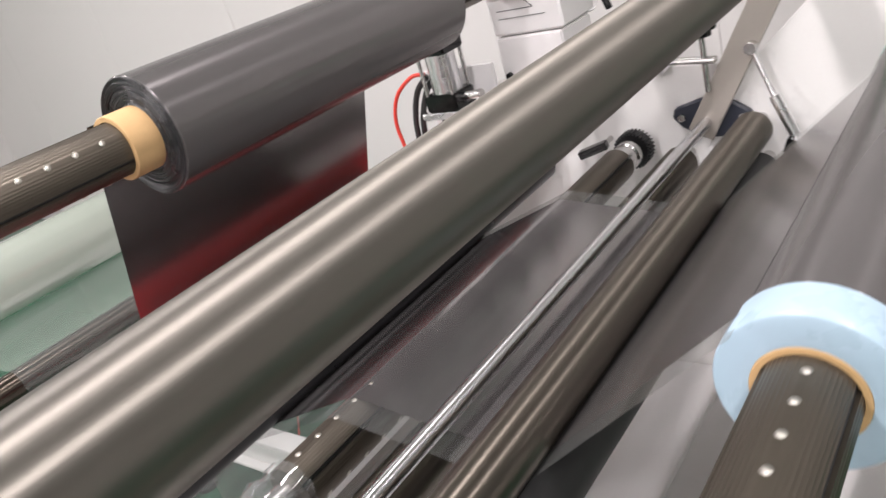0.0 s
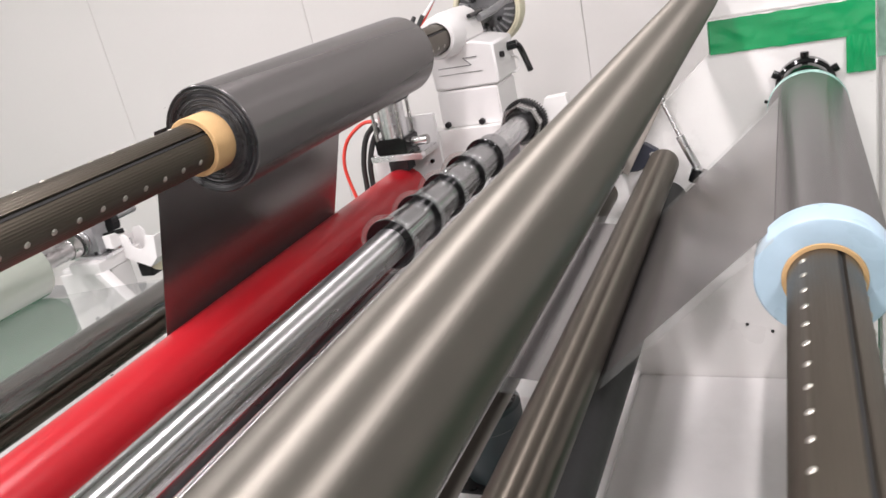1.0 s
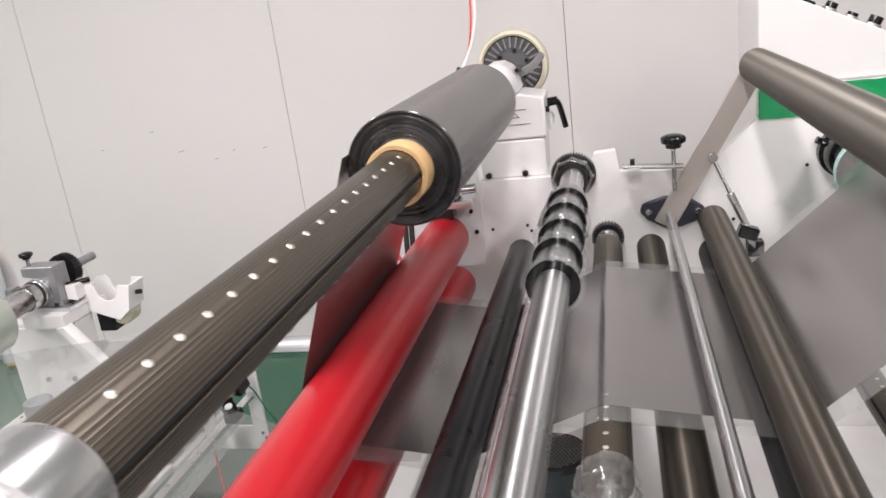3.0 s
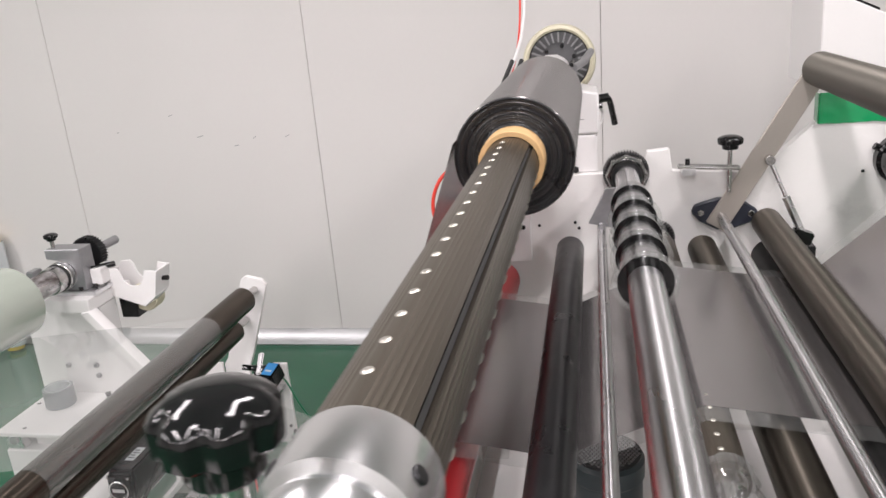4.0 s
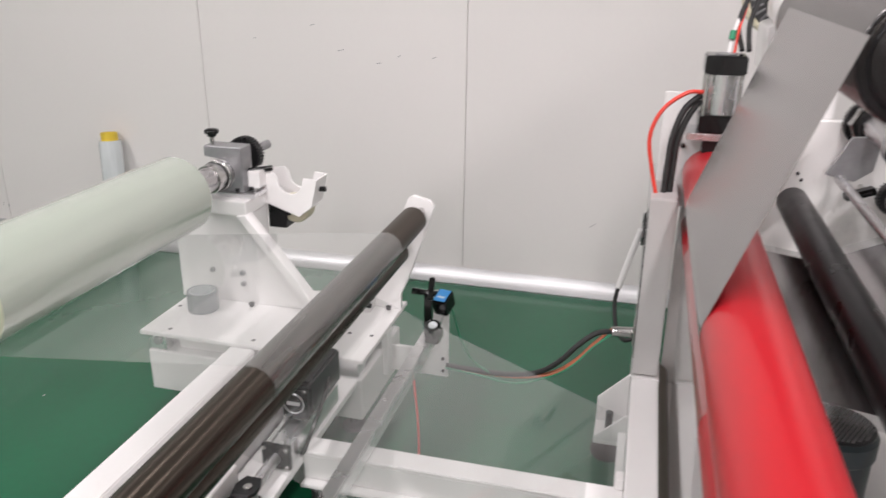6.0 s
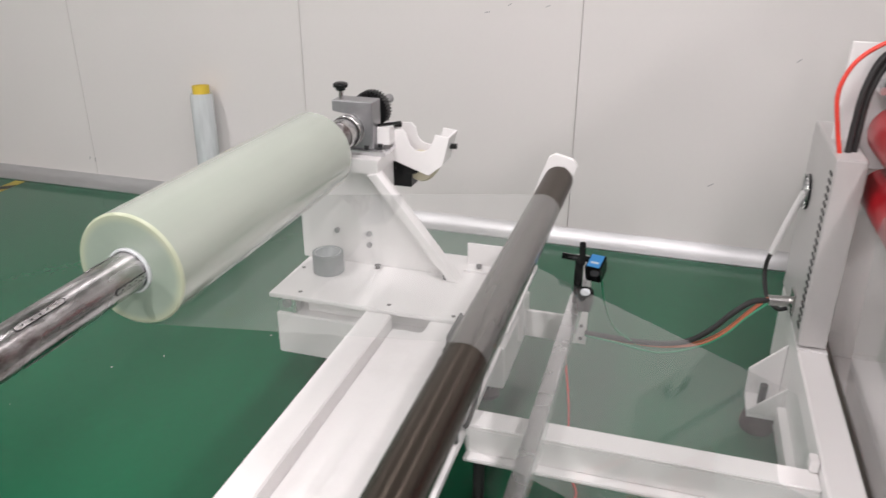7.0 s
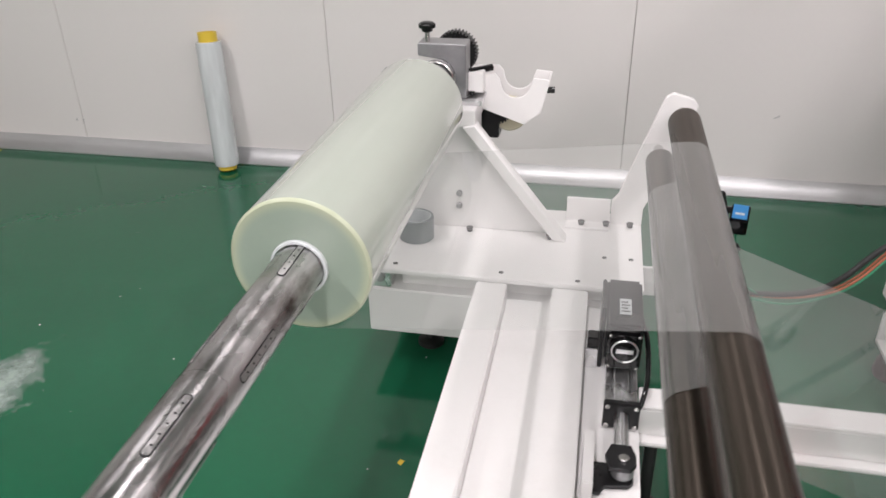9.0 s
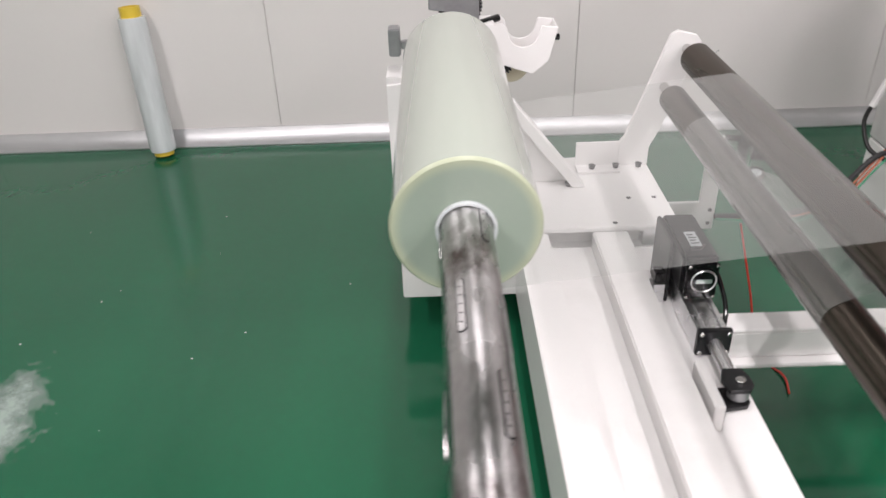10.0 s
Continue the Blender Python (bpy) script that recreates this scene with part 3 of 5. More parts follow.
shaft_j = thing("air_shaft", (J[0], 0, J[1]), "empty dark air shaft with bright pads", "air shaft")
grooved_shaft("shaft_body", -0.30, 1.44, J[2], shaft_j, HARD_ANODISED, [-0.2 + 0.0365 * i for i in range(44)])
part("journal", rod(J[0], J[1], 0.02, 1.43, FAR), STEEL, shaft_j)


def chuck(spot, r, label):
    x, z, _ = spot
    t = thing("shaft_chuck", (x, FAR, z), label, "shaft chuck", "shaft chucks")
    part("housing", lathe([(1.448, r * 0.72), (1.448, r * 0.95), (1.456, r), (1.50, r), (1.505, r * 1.12), (FAR - 0.001, r * 1.12), (FAR - 0.001, r * 0.72), (1.448, r * 0.72)], x, z, 48), BLACK, t)
    for a in (-62, 0, 62, 180):
        s, c = math.sin(math.radians(a)), math.cos(math.radians(a))
        kn = part("knob", bar((x + r * 1.12 * s, 1.515, z + r * 1.12 * c), (x + r * 1.34 * s, 1.515, z + r * 1.34 * c), 0.009), BLACK, t)
        part("knob_pin", bar((x + r * 0.9 * s, 1.515, z + r * 0.9 * c), (x + r * 1.14 * s, 1.515, z + r * 1.14 * c), 0.004), STEEL, kn)
    return t


chuck(B, 0.056, "black flanged shaft chuck with clamping knobs")
chuck(J, 0.050, "black flanged shaft chuck with clamping knobs")

# slitting shaft with collars
slit = thing("slitting_shaft", (SLIT[0], 0, SLIT[1]), "polished chrome slitting shaft with black knife collars", "slitting shaft")
part("shaft", rod(SLIT[0], SLIT[1], SLIT[2], -0.32, FAR + 0.001, 56), CHROME, slit)
for i, y in enumerate((0.71, 0.832, 0.953, 1.075, 1.196)):
    end = y + (0.1135 if i < 4 else 0.065)
    hub = part("knife_collar", lathe([(y, 0.0297), (y, 0.0385), (y + 0.002, 0.040), (y + 0.058, 0.040), (y + 0.060, 0.0375), (end, 0.0375), (end, 0.0297), (y, 0.0297)], SLIT[0], SLIT[1], 48), KNIFE, slit, "bluish steel collar")
    part("knife_disc", lathe([(y - 0.0078, 0.0297), (y - 0.0078, 0.0445), (y - 0.006, 0.0460), (y - 0.002, 0.0460), (y - 0.0005, 0.0445), (y - 0.0005, 0.0297), (y - 0.0078, 0.0297)], SLIT[0], SLIT[1], 56), BLACK, hub, "blackened steel knife disc")
for y in (0.701, 0.823, 0.944, 1.066):
    part("knife_guard", pipe(SLIT[0], SLIT[1], 0.055, 0.0462, y, y + 0.0025), FILM, slit, "clear plastic ring")
part("gear", gear(SLIT[0], SLIT[1], 0.059, 1.504, 1.526, 48, depth=0.005), DARK_STEEL, slit, "blackened steel gear")
part("lock_nut", lathe([(1.468, 0.043), (1.466, 0.050), (1.470, 0.0535), (1.500, 0.0535), (1.5035, 0.050), (1.5035, 0.0297), (1.490, 0.0297), (1.480, 0.040), (1.468, 0.043)], SLIT[0], SLIT[1], 8), STEEL, slit, "bright faceted lock nut")
part("bearing_ring", lathe([(1.455, 0.0297), (1.455, 0.036), (1.460, 0.039), (1.4895, 0.039), (1.4895, 0.0297), (1.455, 0.0297)], SLIT[0], SLIT[1], 40), DARK_STEEL, slit)
guide_rod = thing("guide_rod", (ROD_2[0], 0, ROD_2[1]), "thin polished steel rod beside the slitting shaft", "rod")
part("rod", rod(ROD_2[0], ROD_2[1], ROD_2[2], -0.30, 1.42), CHROME, guide_rod)
part("end_plate", prism([(-0.898, 0.835), (-0.855, 0.925), (-0.79, 0.93), (-0.80, 0.85), (-0.835, 0.822)], 1.415, 1.425), GREY_CAST, guide_rod, "grey trapezoid end plate")
d = box(-0.034, 0.034, -0.012, 0.012, -0.009, 0.009, 0.002)
d.transform(pose(-0.805, 1.465, 0.783, 0, -16, 12))
slotted = part("clamp", d, BLACK, guide_rod, "black slotted clamp bar")
d = box(-0.024, 0.024, -0.0128, -0.0122, -0.0025, 0.0025, 0)
d.transform(pose(-0.805, 1.465, 0.783, 0, -16, 12))
part("slot", d, DARK_STEEL, slotted)
part("clamp_stem", rod(-0.79, 0.785, 0.006, 1.47, FAR), STEEL, guide_rod)
part("pin", rod(-0.857, 0.835, 0.008, 1.42, FAR), STEEL, guide_rod)

# swing arm, its pivot and spring
arm = thing("dancer_lever", (ROD_G[0], 1.47, ROD_G[1]), "flat grey steel dancer lever on a chrome pivot rod", "swing arm")
px, pz = SWING[0] - ROD_G[0], SWING[1] - ROD_G[1]
n = math.hypot(px, pz)
ux, uz = px / n, pz / n
w = 0.027
flat = [(ROD_G[0] - ux * 0.03 + uz * w, ROD_G[1] - uz * 0.03 - ux * w), (SWING[0] + ux * 0.022 + uz * w, SWING[1] + uz * 0.022 - ux * w), (SWING[0] + ux * 0.022 - uz * w, SWING[1] + uz * 0.022 + ux * w), (ROD_G[0] - ux * 0.03 - uz * w, ROD_G[1] - uz * 0.03 + ux * w)]
part("flat_bar", prism(flat, 1.501, 1.511), material("grey_painted_steel", (0.42, 0.385, 0.345), 0.34, 0.3, spread=0.05), arm)
part("pivot_rod", rod(ROD_G[0], ROD_G[1], ROD_G[2], -0.32, 1.545, 40), CHROME, arm, "polished chrome rod")
part("bolt", rod(-0.453, 0.966, 0.007, 1.490, 1.516), STEEL, arm)
spring = thing("gas_spring", (-0.36, 1.45, 0.74), "steel gas spring with a black clevis at the swing arm", "gas spring")
part("piston_rod", bar((-0.450, 1.488, 0.960), (-0.412, 1.47, 0.868), 0.005), CHROME, spring)
part("barrel", bar((-0.415, 1.472, 0.875), (-0.368, 1.46, 0.765), 0.010), ALU, spring)
part("eye", bar((-0.453, 1.478, 0.966), (-0.453, 1.499, 0.966), 0.012), STEEL, spring)
d = box(-0.024, 0.024, -0.016, 0.016, -0.016, 0.016, 0.003)
d.transform(pose(-0.375, 1.46, 0.775, 0, 20, 0))
part("clevis", d, BLACK, spring)
part("lower_rod", bar((-0.372, 1.46, 0.768), (-0.35, 1.51, 0.715), 0.009), STEEL, spring)
part("foot", box(-0.37, -0.33, 1.495, FAR - 0.001, 0.695, 0.735), DARK_STEEL, spring)
bearing = thing("flange_bearing", (ROD_G[0], FAR, 0.822), "dark blue two-bolt flange bearing on the side plate", "bearing")
part("housing", prism([(-0.635, 0.828), (-0.628, 0.848), (-0.60, 0.857), (-0.57, 0.866), (-0.535, 0.866), (-0.50, 0.852), (-0.472, 0.832), (-0.468, 0.812), (-0.485, 0.800), (-0.53, 0.782), (-0.57, 0.780), (-0.615, 0.805)], 1.512, FAR - 0.001, "y", 0.004), material("dark_blue_paint", (0.022, 0.026, 0.04), 0.4), bearing)
for bx, bz in ((-0.612, 0.829), (-0.488, 0.824)):
    part("bolt", rod(bx, bz, 0.009, 1.503, 1.513, 6), STEEL, bearing)

# hold-down clamp with a hand knob
def star_knob(x, y, z, r, h, lobes, parent, mat=BLACK):
    """A lobed hand knob standing upright, its top at z."""
    bm = bmesh.new()
    rings = []
    for f, dz in ((0.35, -h), (0.60, -h * 0.99), (0.64, -h * 0.95), (0.64, -h * 0.70), (0.91, -h * 0.645), (0.97, -h * 0.61), (1.0, -h * 0.34), (0.99, -h * 0.285), (0.955, -h * 0.235), (0.86, -h * 0.165), (0.66, -h * 0.075), (0.38, -h * 0.02), (0.02, 0)):
        ring = []
        for i in range(lobes * 12):
            a = 2 * math.pi * i / (lobes * 12)
            rr = r * f * (1 - (0.13 if f > 0.9 else 0.05 if f > 0.6 and dz < -h * 0.5 else 0.09 if f > 0.8 else 0.0) * max(0, -math.cos(a * lobes)) ** 1.5)
            ring.append(bm.verts.new((x + rr * math.cos(a), y + rr * math.sin(a), z + dz)))
        rings.append(ring)
    for a, b in zip(rings, rings[1:]):
        k = len(a)
        for i in range(k):
            bm.faces.new((a[i], a[(i + 1) % k], b[(i + 1) % k], b[i]))
    bm.faces.new(rings[0])
    bm.faces.new(rings[-1])
    return part("knob", bm, mat, parent, "black lobed plastic knob")


clamp = thing("hold_down_clamp", (-0.60, FAR, 0.95), "small steel clamp bar with a black hand knob", "clamp")
part("cross_bar", bar((-0.672, 1.505, 0.957), (-0.523, 1.505, 0.948), 0.0055), STEEL, clamp)
part("cross_bar", bar((-0.672, 1.490, 0.957), (-0.523, 1.490, 0.948), 0.0055), STEEL, clamp)
part("stop_block", box(-0.662, -0.628, 1.483, FAR - 0.001, 0.933, 0.951), ALU, clamp)
part("stop_screw", bar((-0.648, 1.50, 0.955), (-0.648, 1.50, 0.975), 0.006), BLACK, clamp)
part("spindle", bar((-0.546, 1.498, 0.885), (-0.546, 1.498, 1.0), 0.006), STEEL, clamp)
star_knob(-0.546, 1.498, 1.032, 0.031, 0.036, 7, clamp)

# ---- machine frame ----
frame_thing = thing("laminator_frame", (-0.6, FAR, 0.0), "white enamelled laminating machine frame with stained side plate", "machine frame")
part("side_plate", prism([(-1.20, 0.06), (-1.20, 0.938), (-0.765, 0.938), (-0.745, 0.992), (-0.69, 0.996), (-0.682, 0.938), (-0.47, 0.928), (-0.338, 1.05), (-0.338, 1.118), (-0.002, 1.118), (-0.002, 0.06)], FAR, FAR + 0.03), DIRTY, frame_thing, "stained white side plate")
part("corner_plate", prism([(-1.27, 0.70), (-1.27, 0.992), (-1.055, 0.992), (-1.055, 0.70)], FAR - 0.012, FAR - 0.001), WHITE, frame_thing)
part("base_plate", box(-1.20, -0.002, -0.5, FAR - 0.002, 0.155, 0.18), WHITE, frame_thing, "white base plate")
part("base_rail", box(-0.86, -0.80, -0.5, FAR - 0.002, 0.06, 0.154), WHITE, frame_thing)
part("base_rail", box(-0.07, -0.004, -0.5, FAR - 0.002, 0.06, 0.154), WHITE, frame_thing)
part("cross_rail", box(-1.20, -0.862, -0.40, -0.34, 0.06, 0.1545), WHITE, frame_thing)
part("near_plate", prism([(-1.20, 0.06), (-1.20, 0.72), (-0.30, 0.72), (-0.02, 0.56), (-0.02, 0.06)], -0.52, -0.49), WHITE, frame_thing)
part("rib", box(-0.60, -0.588, -0.3, FAR - 0.002, 0.18, 0.192), WHITE, frame_thing)
for bx, bz in ((-1.032, 0.80), (-0.935, 0.806), (-0.925, 0.79), (-0.40, 0.79), (-0.225, 0.92), (-0.24, 0.32), (-0.16, 0.30), (-0.30, 0.34)):
    part("screw", rod(bx, bz, 0.0042, FAR - 0.003, FAR + 0.002, 12, 0.0004), DARK_STEEL, frame_thing)
for fx, fy in ((-0.83, -0.42), (-0.04, -0.42), (-0.83, 1.45), (-0.04, 1.45), (-1.17, 1.54)):
    part("foot", lathe([(0, 0.03), (0.012, 0.03), (0.018, 0.012), (0.062, 0.012)], 0, 0, 24, None, pose(fx, fy, 0, 90, 0, 0)), RUBBER, frame_thing)

# sheet-metal end box with fan, gland and louvres
end_box = thing("electrical_box", (-1.28, 1.5, 0.06), "white sheet-metal electrical box at the frame's end", "electrical box")
part("upper_cover", box(-1.282, -1.217, 1.345, 1.70, 0.292, 0.765, 0.003), material("pale_grey_sheet", (0.58, 0.565, 0.56), 0.4, 0.2, spread=0.04, bump=0.05), end_box, "pale grey upper cover")
part("lower_cover", box(-1.280, -1.212, 1.335, 1.70, 0.065, 0.287, 0.003), WHITE, end_box)
for i in range(22):
    part("louvre", box(-1.2845, -1.281, 1.36 + 0.003 * (i % 2), 1.392, 0.33 + i * 0.0185, 0.338 + i * 0.0185, 0.0005), DARK_STEEL, end_box)
fan = part("fan_plate", bar((-1.282, 1.61, 0.60), (-1.287, 1.61, 0.60), 0.046, 40), DARK_STEEL, end_box)
for rr in (0.044, 0.034, 0.024, 0.013):
    part("guard_ring", lathe([(0, rr), (0.002, rr + 0.0012), (0.004, rr), (0.002, rr - 0.0012), (0, rr)], 0, 0, 32, None, Matrix.Translation((-1.287, 1.61, 0.60)) @ Matrix.Rotation(math.radians(90), 4, "Z")), CHROME, fan)
for a in (45, -45):
    d = box(-0.001, 0.001, -0.05, 0.05, -0.003, 0.003, 0)
    d.transform(Matrix.Translation((-1.291, 1.61, 0.60)) @ Matrix.Rotation(math.radians(a), 4, "X"))
    part("guard_bar", d, CHROME, fan)
part("gland_plate", box(-1.287, -1.281, 1.47, 1.53, 0.305, 0.365), STEEL, end_box)
part("gland", bar((-1.285, 1.50, 0.335), (-1.345, 1.49, 0.335), 0.014), STEEL, end_box, "metal cable gland")
bracket = part("foot_bracket", box(-1.364, -1.281, 1.345, 1.452, 0.066, 0.076, 0.001), WHITE, end_box, "white angle foot bracket")
part("gusset", prism([(-1.281, 0.0765), (-1.281, 0.235), (-1.364, 0.150), (-1.364, 0.0765)], 1.444, 1.452), WHITE, bracket)
part("gusset", prism([(-1.281, 0.0765), (-1.281, 0.165), (-1.364, 0.085), (-1.364, 0.0765)], 1.345, 1.352), WHITE, bracket)
part("foot_bolt", bar((-1.327, 1.40, 0.06), (-1.327, 1.40, 0.135), 0.010), DARK_STEEL, bracket)
part("rubber_foot", lathe([(0, 0.040), (0.012, 0.044), (0.04, 0.040), (0.06, 0.030)], 0, 0, 32, None, pose(-1.327, 1.40, 0, 90, 0, 0)), material("brown_rubber", (0.045, 0.022, 0.02), 0.6), bracket, "dark brown rubber foot")

# pneumatic cylinder over the nip roller
cyl = thing("air_cylinder", (-1.146, 1.45, 0.86), "aluminium air cylinder with black end caps", "air cylinder")
part("top_cap", box(-1.192, -1.100, 1.408, 1.492, 1.050, 1.094, 0.004), BLACK, cyl)
part("bottom_cap", box(-1.192, -1.100, 1.408, 1.492, 0.915, 0.958, 0.004), BLACK, cyl)
part("barrel", bar((-1.146, 1.45, 0.955), (-1.146, 1.45, 1.052), 0.037, 40), ALU, cyl, "brushed aluminium barrel")
for sx in (-1, 1):
    for sy in (-1, 1):
        part("tie_rod", bar((-1.146 + sx * 0.037, 1.45 + sy * 0.035, 0.955), (-1.146 + sx * 0.037, 1.45 + sy * 0.035, 1.052), 0.005), STEEL, cyl)
part("cap_ring", bar((-1.146, 1.45, 1.090), (-1.146, 1.45, 1.0965), 0.024, 32), GREY_CAST, cyl)
part("piston_rod", bar((-1.146, 1.45, 0.862), (-1.146, 1.45, 0.92), 0.012), CHROME, cyl)
part("clevis", box(-1.175, -1.117, 1.43, 1.475, 0.862, 0.895), DARK_STEEL, cyl)
part("mount_plate", box(-1.215, -1.06, 1.41, FAR - 0.013, 0.897, 0.914), ALU, cyl)
part("side_clamp", bar((-1.10, 1.45, 0.937), (-1.052, 1.45, 0.940), 0.013), STEEL, cyl)
for bx, bz in ((-1.215, 0.86), (-1.085, 0.86), (-1.075, 0.80)):
    part("screw", rod(bx, bz, 0.006, FAR - 0.02, FAR - 0.010, 12), BLACK, cyl)
hoses = thing("air_hoses", (-1.2, 1.45, 0.8), "red, black and clear air hoses of the machine", "hoses")
part("red_hose", hose([(-1.188, 1.43, 1.008), (-1.225, 1.42, 1.005), (-1.275, 1.41, 0.965), (-1.298, 1.405, 0.90), (-1.285, 1.40, 0.82), (-1.268, 1.40, 0.755)], 0.005), RED_HOSE, hoses, "bright red air hose")
part("black_hose", hose([(-1.19, 1.44, 1.0), (-1.225, 1.43, 0.965), (-1.245, 1.42, 0.90), (-1.25, 1.415, 0.83), (-1.252, 1.41, 0.755)], 0.0075), RUBBER, hoses)
part("black_hose", hose([(-1.19, 1.45, 0.985), (-1.215, 1.44, 0.945), (-1.232, 1.43, 0.89), (-1.236, 1.425, 0.83), (-1.238, 1.42, 0.755)], 0.0075), RUBBER, hoses)
part("clear_hose", hose([(-1.14, 1.46, 1.095), (-1.130, 1.50, 1.145), (-1.098, 1.63, 1.215), (-1.076, 1.79, 1.31), (-1.071, 1.86, 1.45), (-1.071, 1.87, 1.9), (-1.071, 1.87, 2.74)], 0.0045), WHITE, hoses, "milky clear air hose")
part("red_hose", hose([(-1.128, 1.46, 1.095), (-1.121, 1.50, 1.145), (-1.096, 1.63, 1.205), (-1.086, 1.79, 1.30), (-1.084, 1.86, 1.45), (-1.083, 1.87, 1.9), (-1.083, 1.87, 2.74)], 0.003), RED_HOSE, hoses, "thin red air hose")
part("hose_band", bar((-1.137, 1.47, 1.125), (-1.135, 1.475, 1.145), 0.0075), GREEN_WIRE, hoses)
part("black_hose", hose([(-1.09, 1.6, 1.24), (-1.12, 1.53, 1.16), (-1.11, 1.48, 1.10)], 0.006), RUBBER, hoses)
part("black_hose", hose([(-1.065, 1.6, 1.24), (-1.095, 1.53, 1.16), (-1.095, 1.48, 1.10)], 0.006), RUBBER, hoses)

# shaft bearing stand with brake disc and lever
stand = thing("bearing_stand", (-0.96, 1.6, 0.938), "white cast bearing stand with a brake disc", "bearing stand")
part("base_block", box(-1.048, -0.872, 1.552, 1.70, 0.937, 1.038, 0.004), WHITE, stand)
part("housing", prism([(-1.052, 1.041), (-1.055, 1.150), (-1.035, 1.160), (-0.925, 1.160), (-0.866, 1.146), (-0.866, 1.041)], 1.555, 1.715, "y", 0.005), WHITE, stand)
part("neck", prism([(-1.040, 1.161), (-1.044, 1.20), (-1.030, 1.228), (-1.005, 1.242), (-0.975, 1.242), (-0.950, 1.228), (-0.937, 1.20), (-0.930, 1.161)], 1.548, 1.69, "y", 0.006), WHITE, stand)
part("cap_screw", rod(-0.935, 1.218, 0.006, 1.60, 1.70, 12), DARK_STEEL, stand)
part("brake_arm", hose([(-0.93, 1.66, 1.205), (-0.905, 1.72, 1.215), (-0.885, 1.80, 1.235)], 0.011), GREY_CAST, stand)
part("set_screw", bar((-0.868, 1.60, 1.108), (-0.856, 1.60, 1.108), 0.008), BLACK, stand)
part("bearing_boss", lathe([(1.49, 0.040), (1.49, 0.049), (1.497, 0.053), (1.56, 0.058), (1.56, 0.040), (1.49, 0.040)], A[0], A[1], 56), WHITE, stand)
for x0, x1, z0, z1 in ((-1.030, -0.935, 1.098, 1.0995), (-0.955, -0.915, 1.118, 1.1195), (-1.03, -0.905, 1.080, 1.081)):
    part("scribe_line", box(x0, x1, 1.5535, 1.5552, z0, z1, 0), DARK_STEEL, stand)
part("scribe_line", prism([(-0.955, 1.119), (-0.9535, 1.119), (-0.9335, 1.099), (-0.935, 1.099)], 1.5535, 1.5552, "y", 0), DARK_STEEL, stand)
for bx in (-1.03, -0.93):
    part("bolt", rod(bx, 0.948, 0.009, 1.54, 1.553, 6), DARK_STEEL, stand)
disc = part("brake_ring", lathe([(1.86, 0.090), (1.855, 0.096), (1.858, 0.104), (1.87, 0.108), (1.90, 0.108), (1.905, 0.100), (1.905, 0.09), (1.86, 0.090)], A[0] + 0.012, 1.207, 64), CREAM, stand, "cream outer brake ring")
part("brake_hub", lathe([(1.868, 0.002), (1.868, 0.086), (1.872, 0.0898), (1.90, 0.0898), (1.90, 0.002)], A[0] + 0.012, 1.207, 64), material("dark_cast_metal", (0.13, 0.13, 0.135), 0.42, 0.5, spread=0.15, scale=25), disc, "dark grey finned brake disc")
for i in range(26):
    a = 2 * math.pi * i / 26
    d = box(-0.0025, 0.0025, 1.855, 1.869, 0.056, 0.086, 0.0008)
    d.transform(Matrix.Translation((A[0] + 0.012, 0, 1.207)) @ Matrix.Rotation(a, 4, "Y"))
    part("fin", d, GREY_CAST, disc)
for i in range(6):
    a = 2 * math.pi * i / 6 + 0.2
    part("bolt", rod(A[0] + 0.012 + 0.047 * math.sin(a), 1.207 + 0.047 * math.cos(a), 0.006, 1.855, 1.87, 12), DARK_STEEL, disc)
part("hub_shaft", rod(A[0] + 0.004, 1.195, 0.026, 1.70, 1.87), STEEL, stand)
lever = part("clamp_lever", hose([(-0.868, 1.67, 1.118), (-0.852, 1.672, 1.120), (-0.838, 1.68, 1.112), (-0.829, 1.692, 1.075), (-0.822, 1.70, 1.040)], 0.0085), BLACK, stand, "black clamping lever")
part("lever_hub", bar((-0.872, 1.67, 1.116), (-0.838, 1.67, 1.120), 0.012), BLACK, lever)
part("stop_ring", lathe([(0, 0.022), (0.004, 0.025), (0.008, 0.022), (0.004, 0.019), (0, 0.022)], 0, 0, 32, None, pose(-0.862, 1.69, 1.065, 0, 0, 60)), WHITE, stand)

# control box, green tape, wrapped column
control = thing("control_box", (-0.17, 1.6, 1.12), "white sloping control box with black buttons", "control box")
part("housing", prism([(-0.337, 1.122), (-0.337, 1.345), (-0.30, 1.345), (-0.012, 1.205), (-0.003, 1.195), (-0.003, 1.122)], 1.545, 1.86, "y", 0.003), WHITE, control)
def on_slope(f, up):
    x, z = -0.30 + f * 0.288, 1.345 - f * 0.14
    return (x + up * 0.437, 1.60, z + up * 0.899)
d = box(-0.035, 0.035, -0.03, 0.03, 0, 0.008, 0.002)
d.transform(Matrix.Translation(on_slope(0.22, 0)) @ Matrix.Rotation(math.radians(25.9), 4, "Y"))
part("display", d, BLACK, control)
for f, r, h in ((0.46, 0.014, 0.022), (0.63, 0.013, 0.016), (0.80, 0.016, 0.026)):
    ringpart = part("button_bezel", bar(on_slope(f, 0), on_slope(f, 0.008), r + 0.004), CHROME, control)
    part("button", bar(on_slope(f, 0.008), on_slope(f, h), r), BLACK, ringpart)
tape = thing("green_tape", (-0.17, FAR, 1.08), "glossy green film tape stuck on the side plate", "tape")
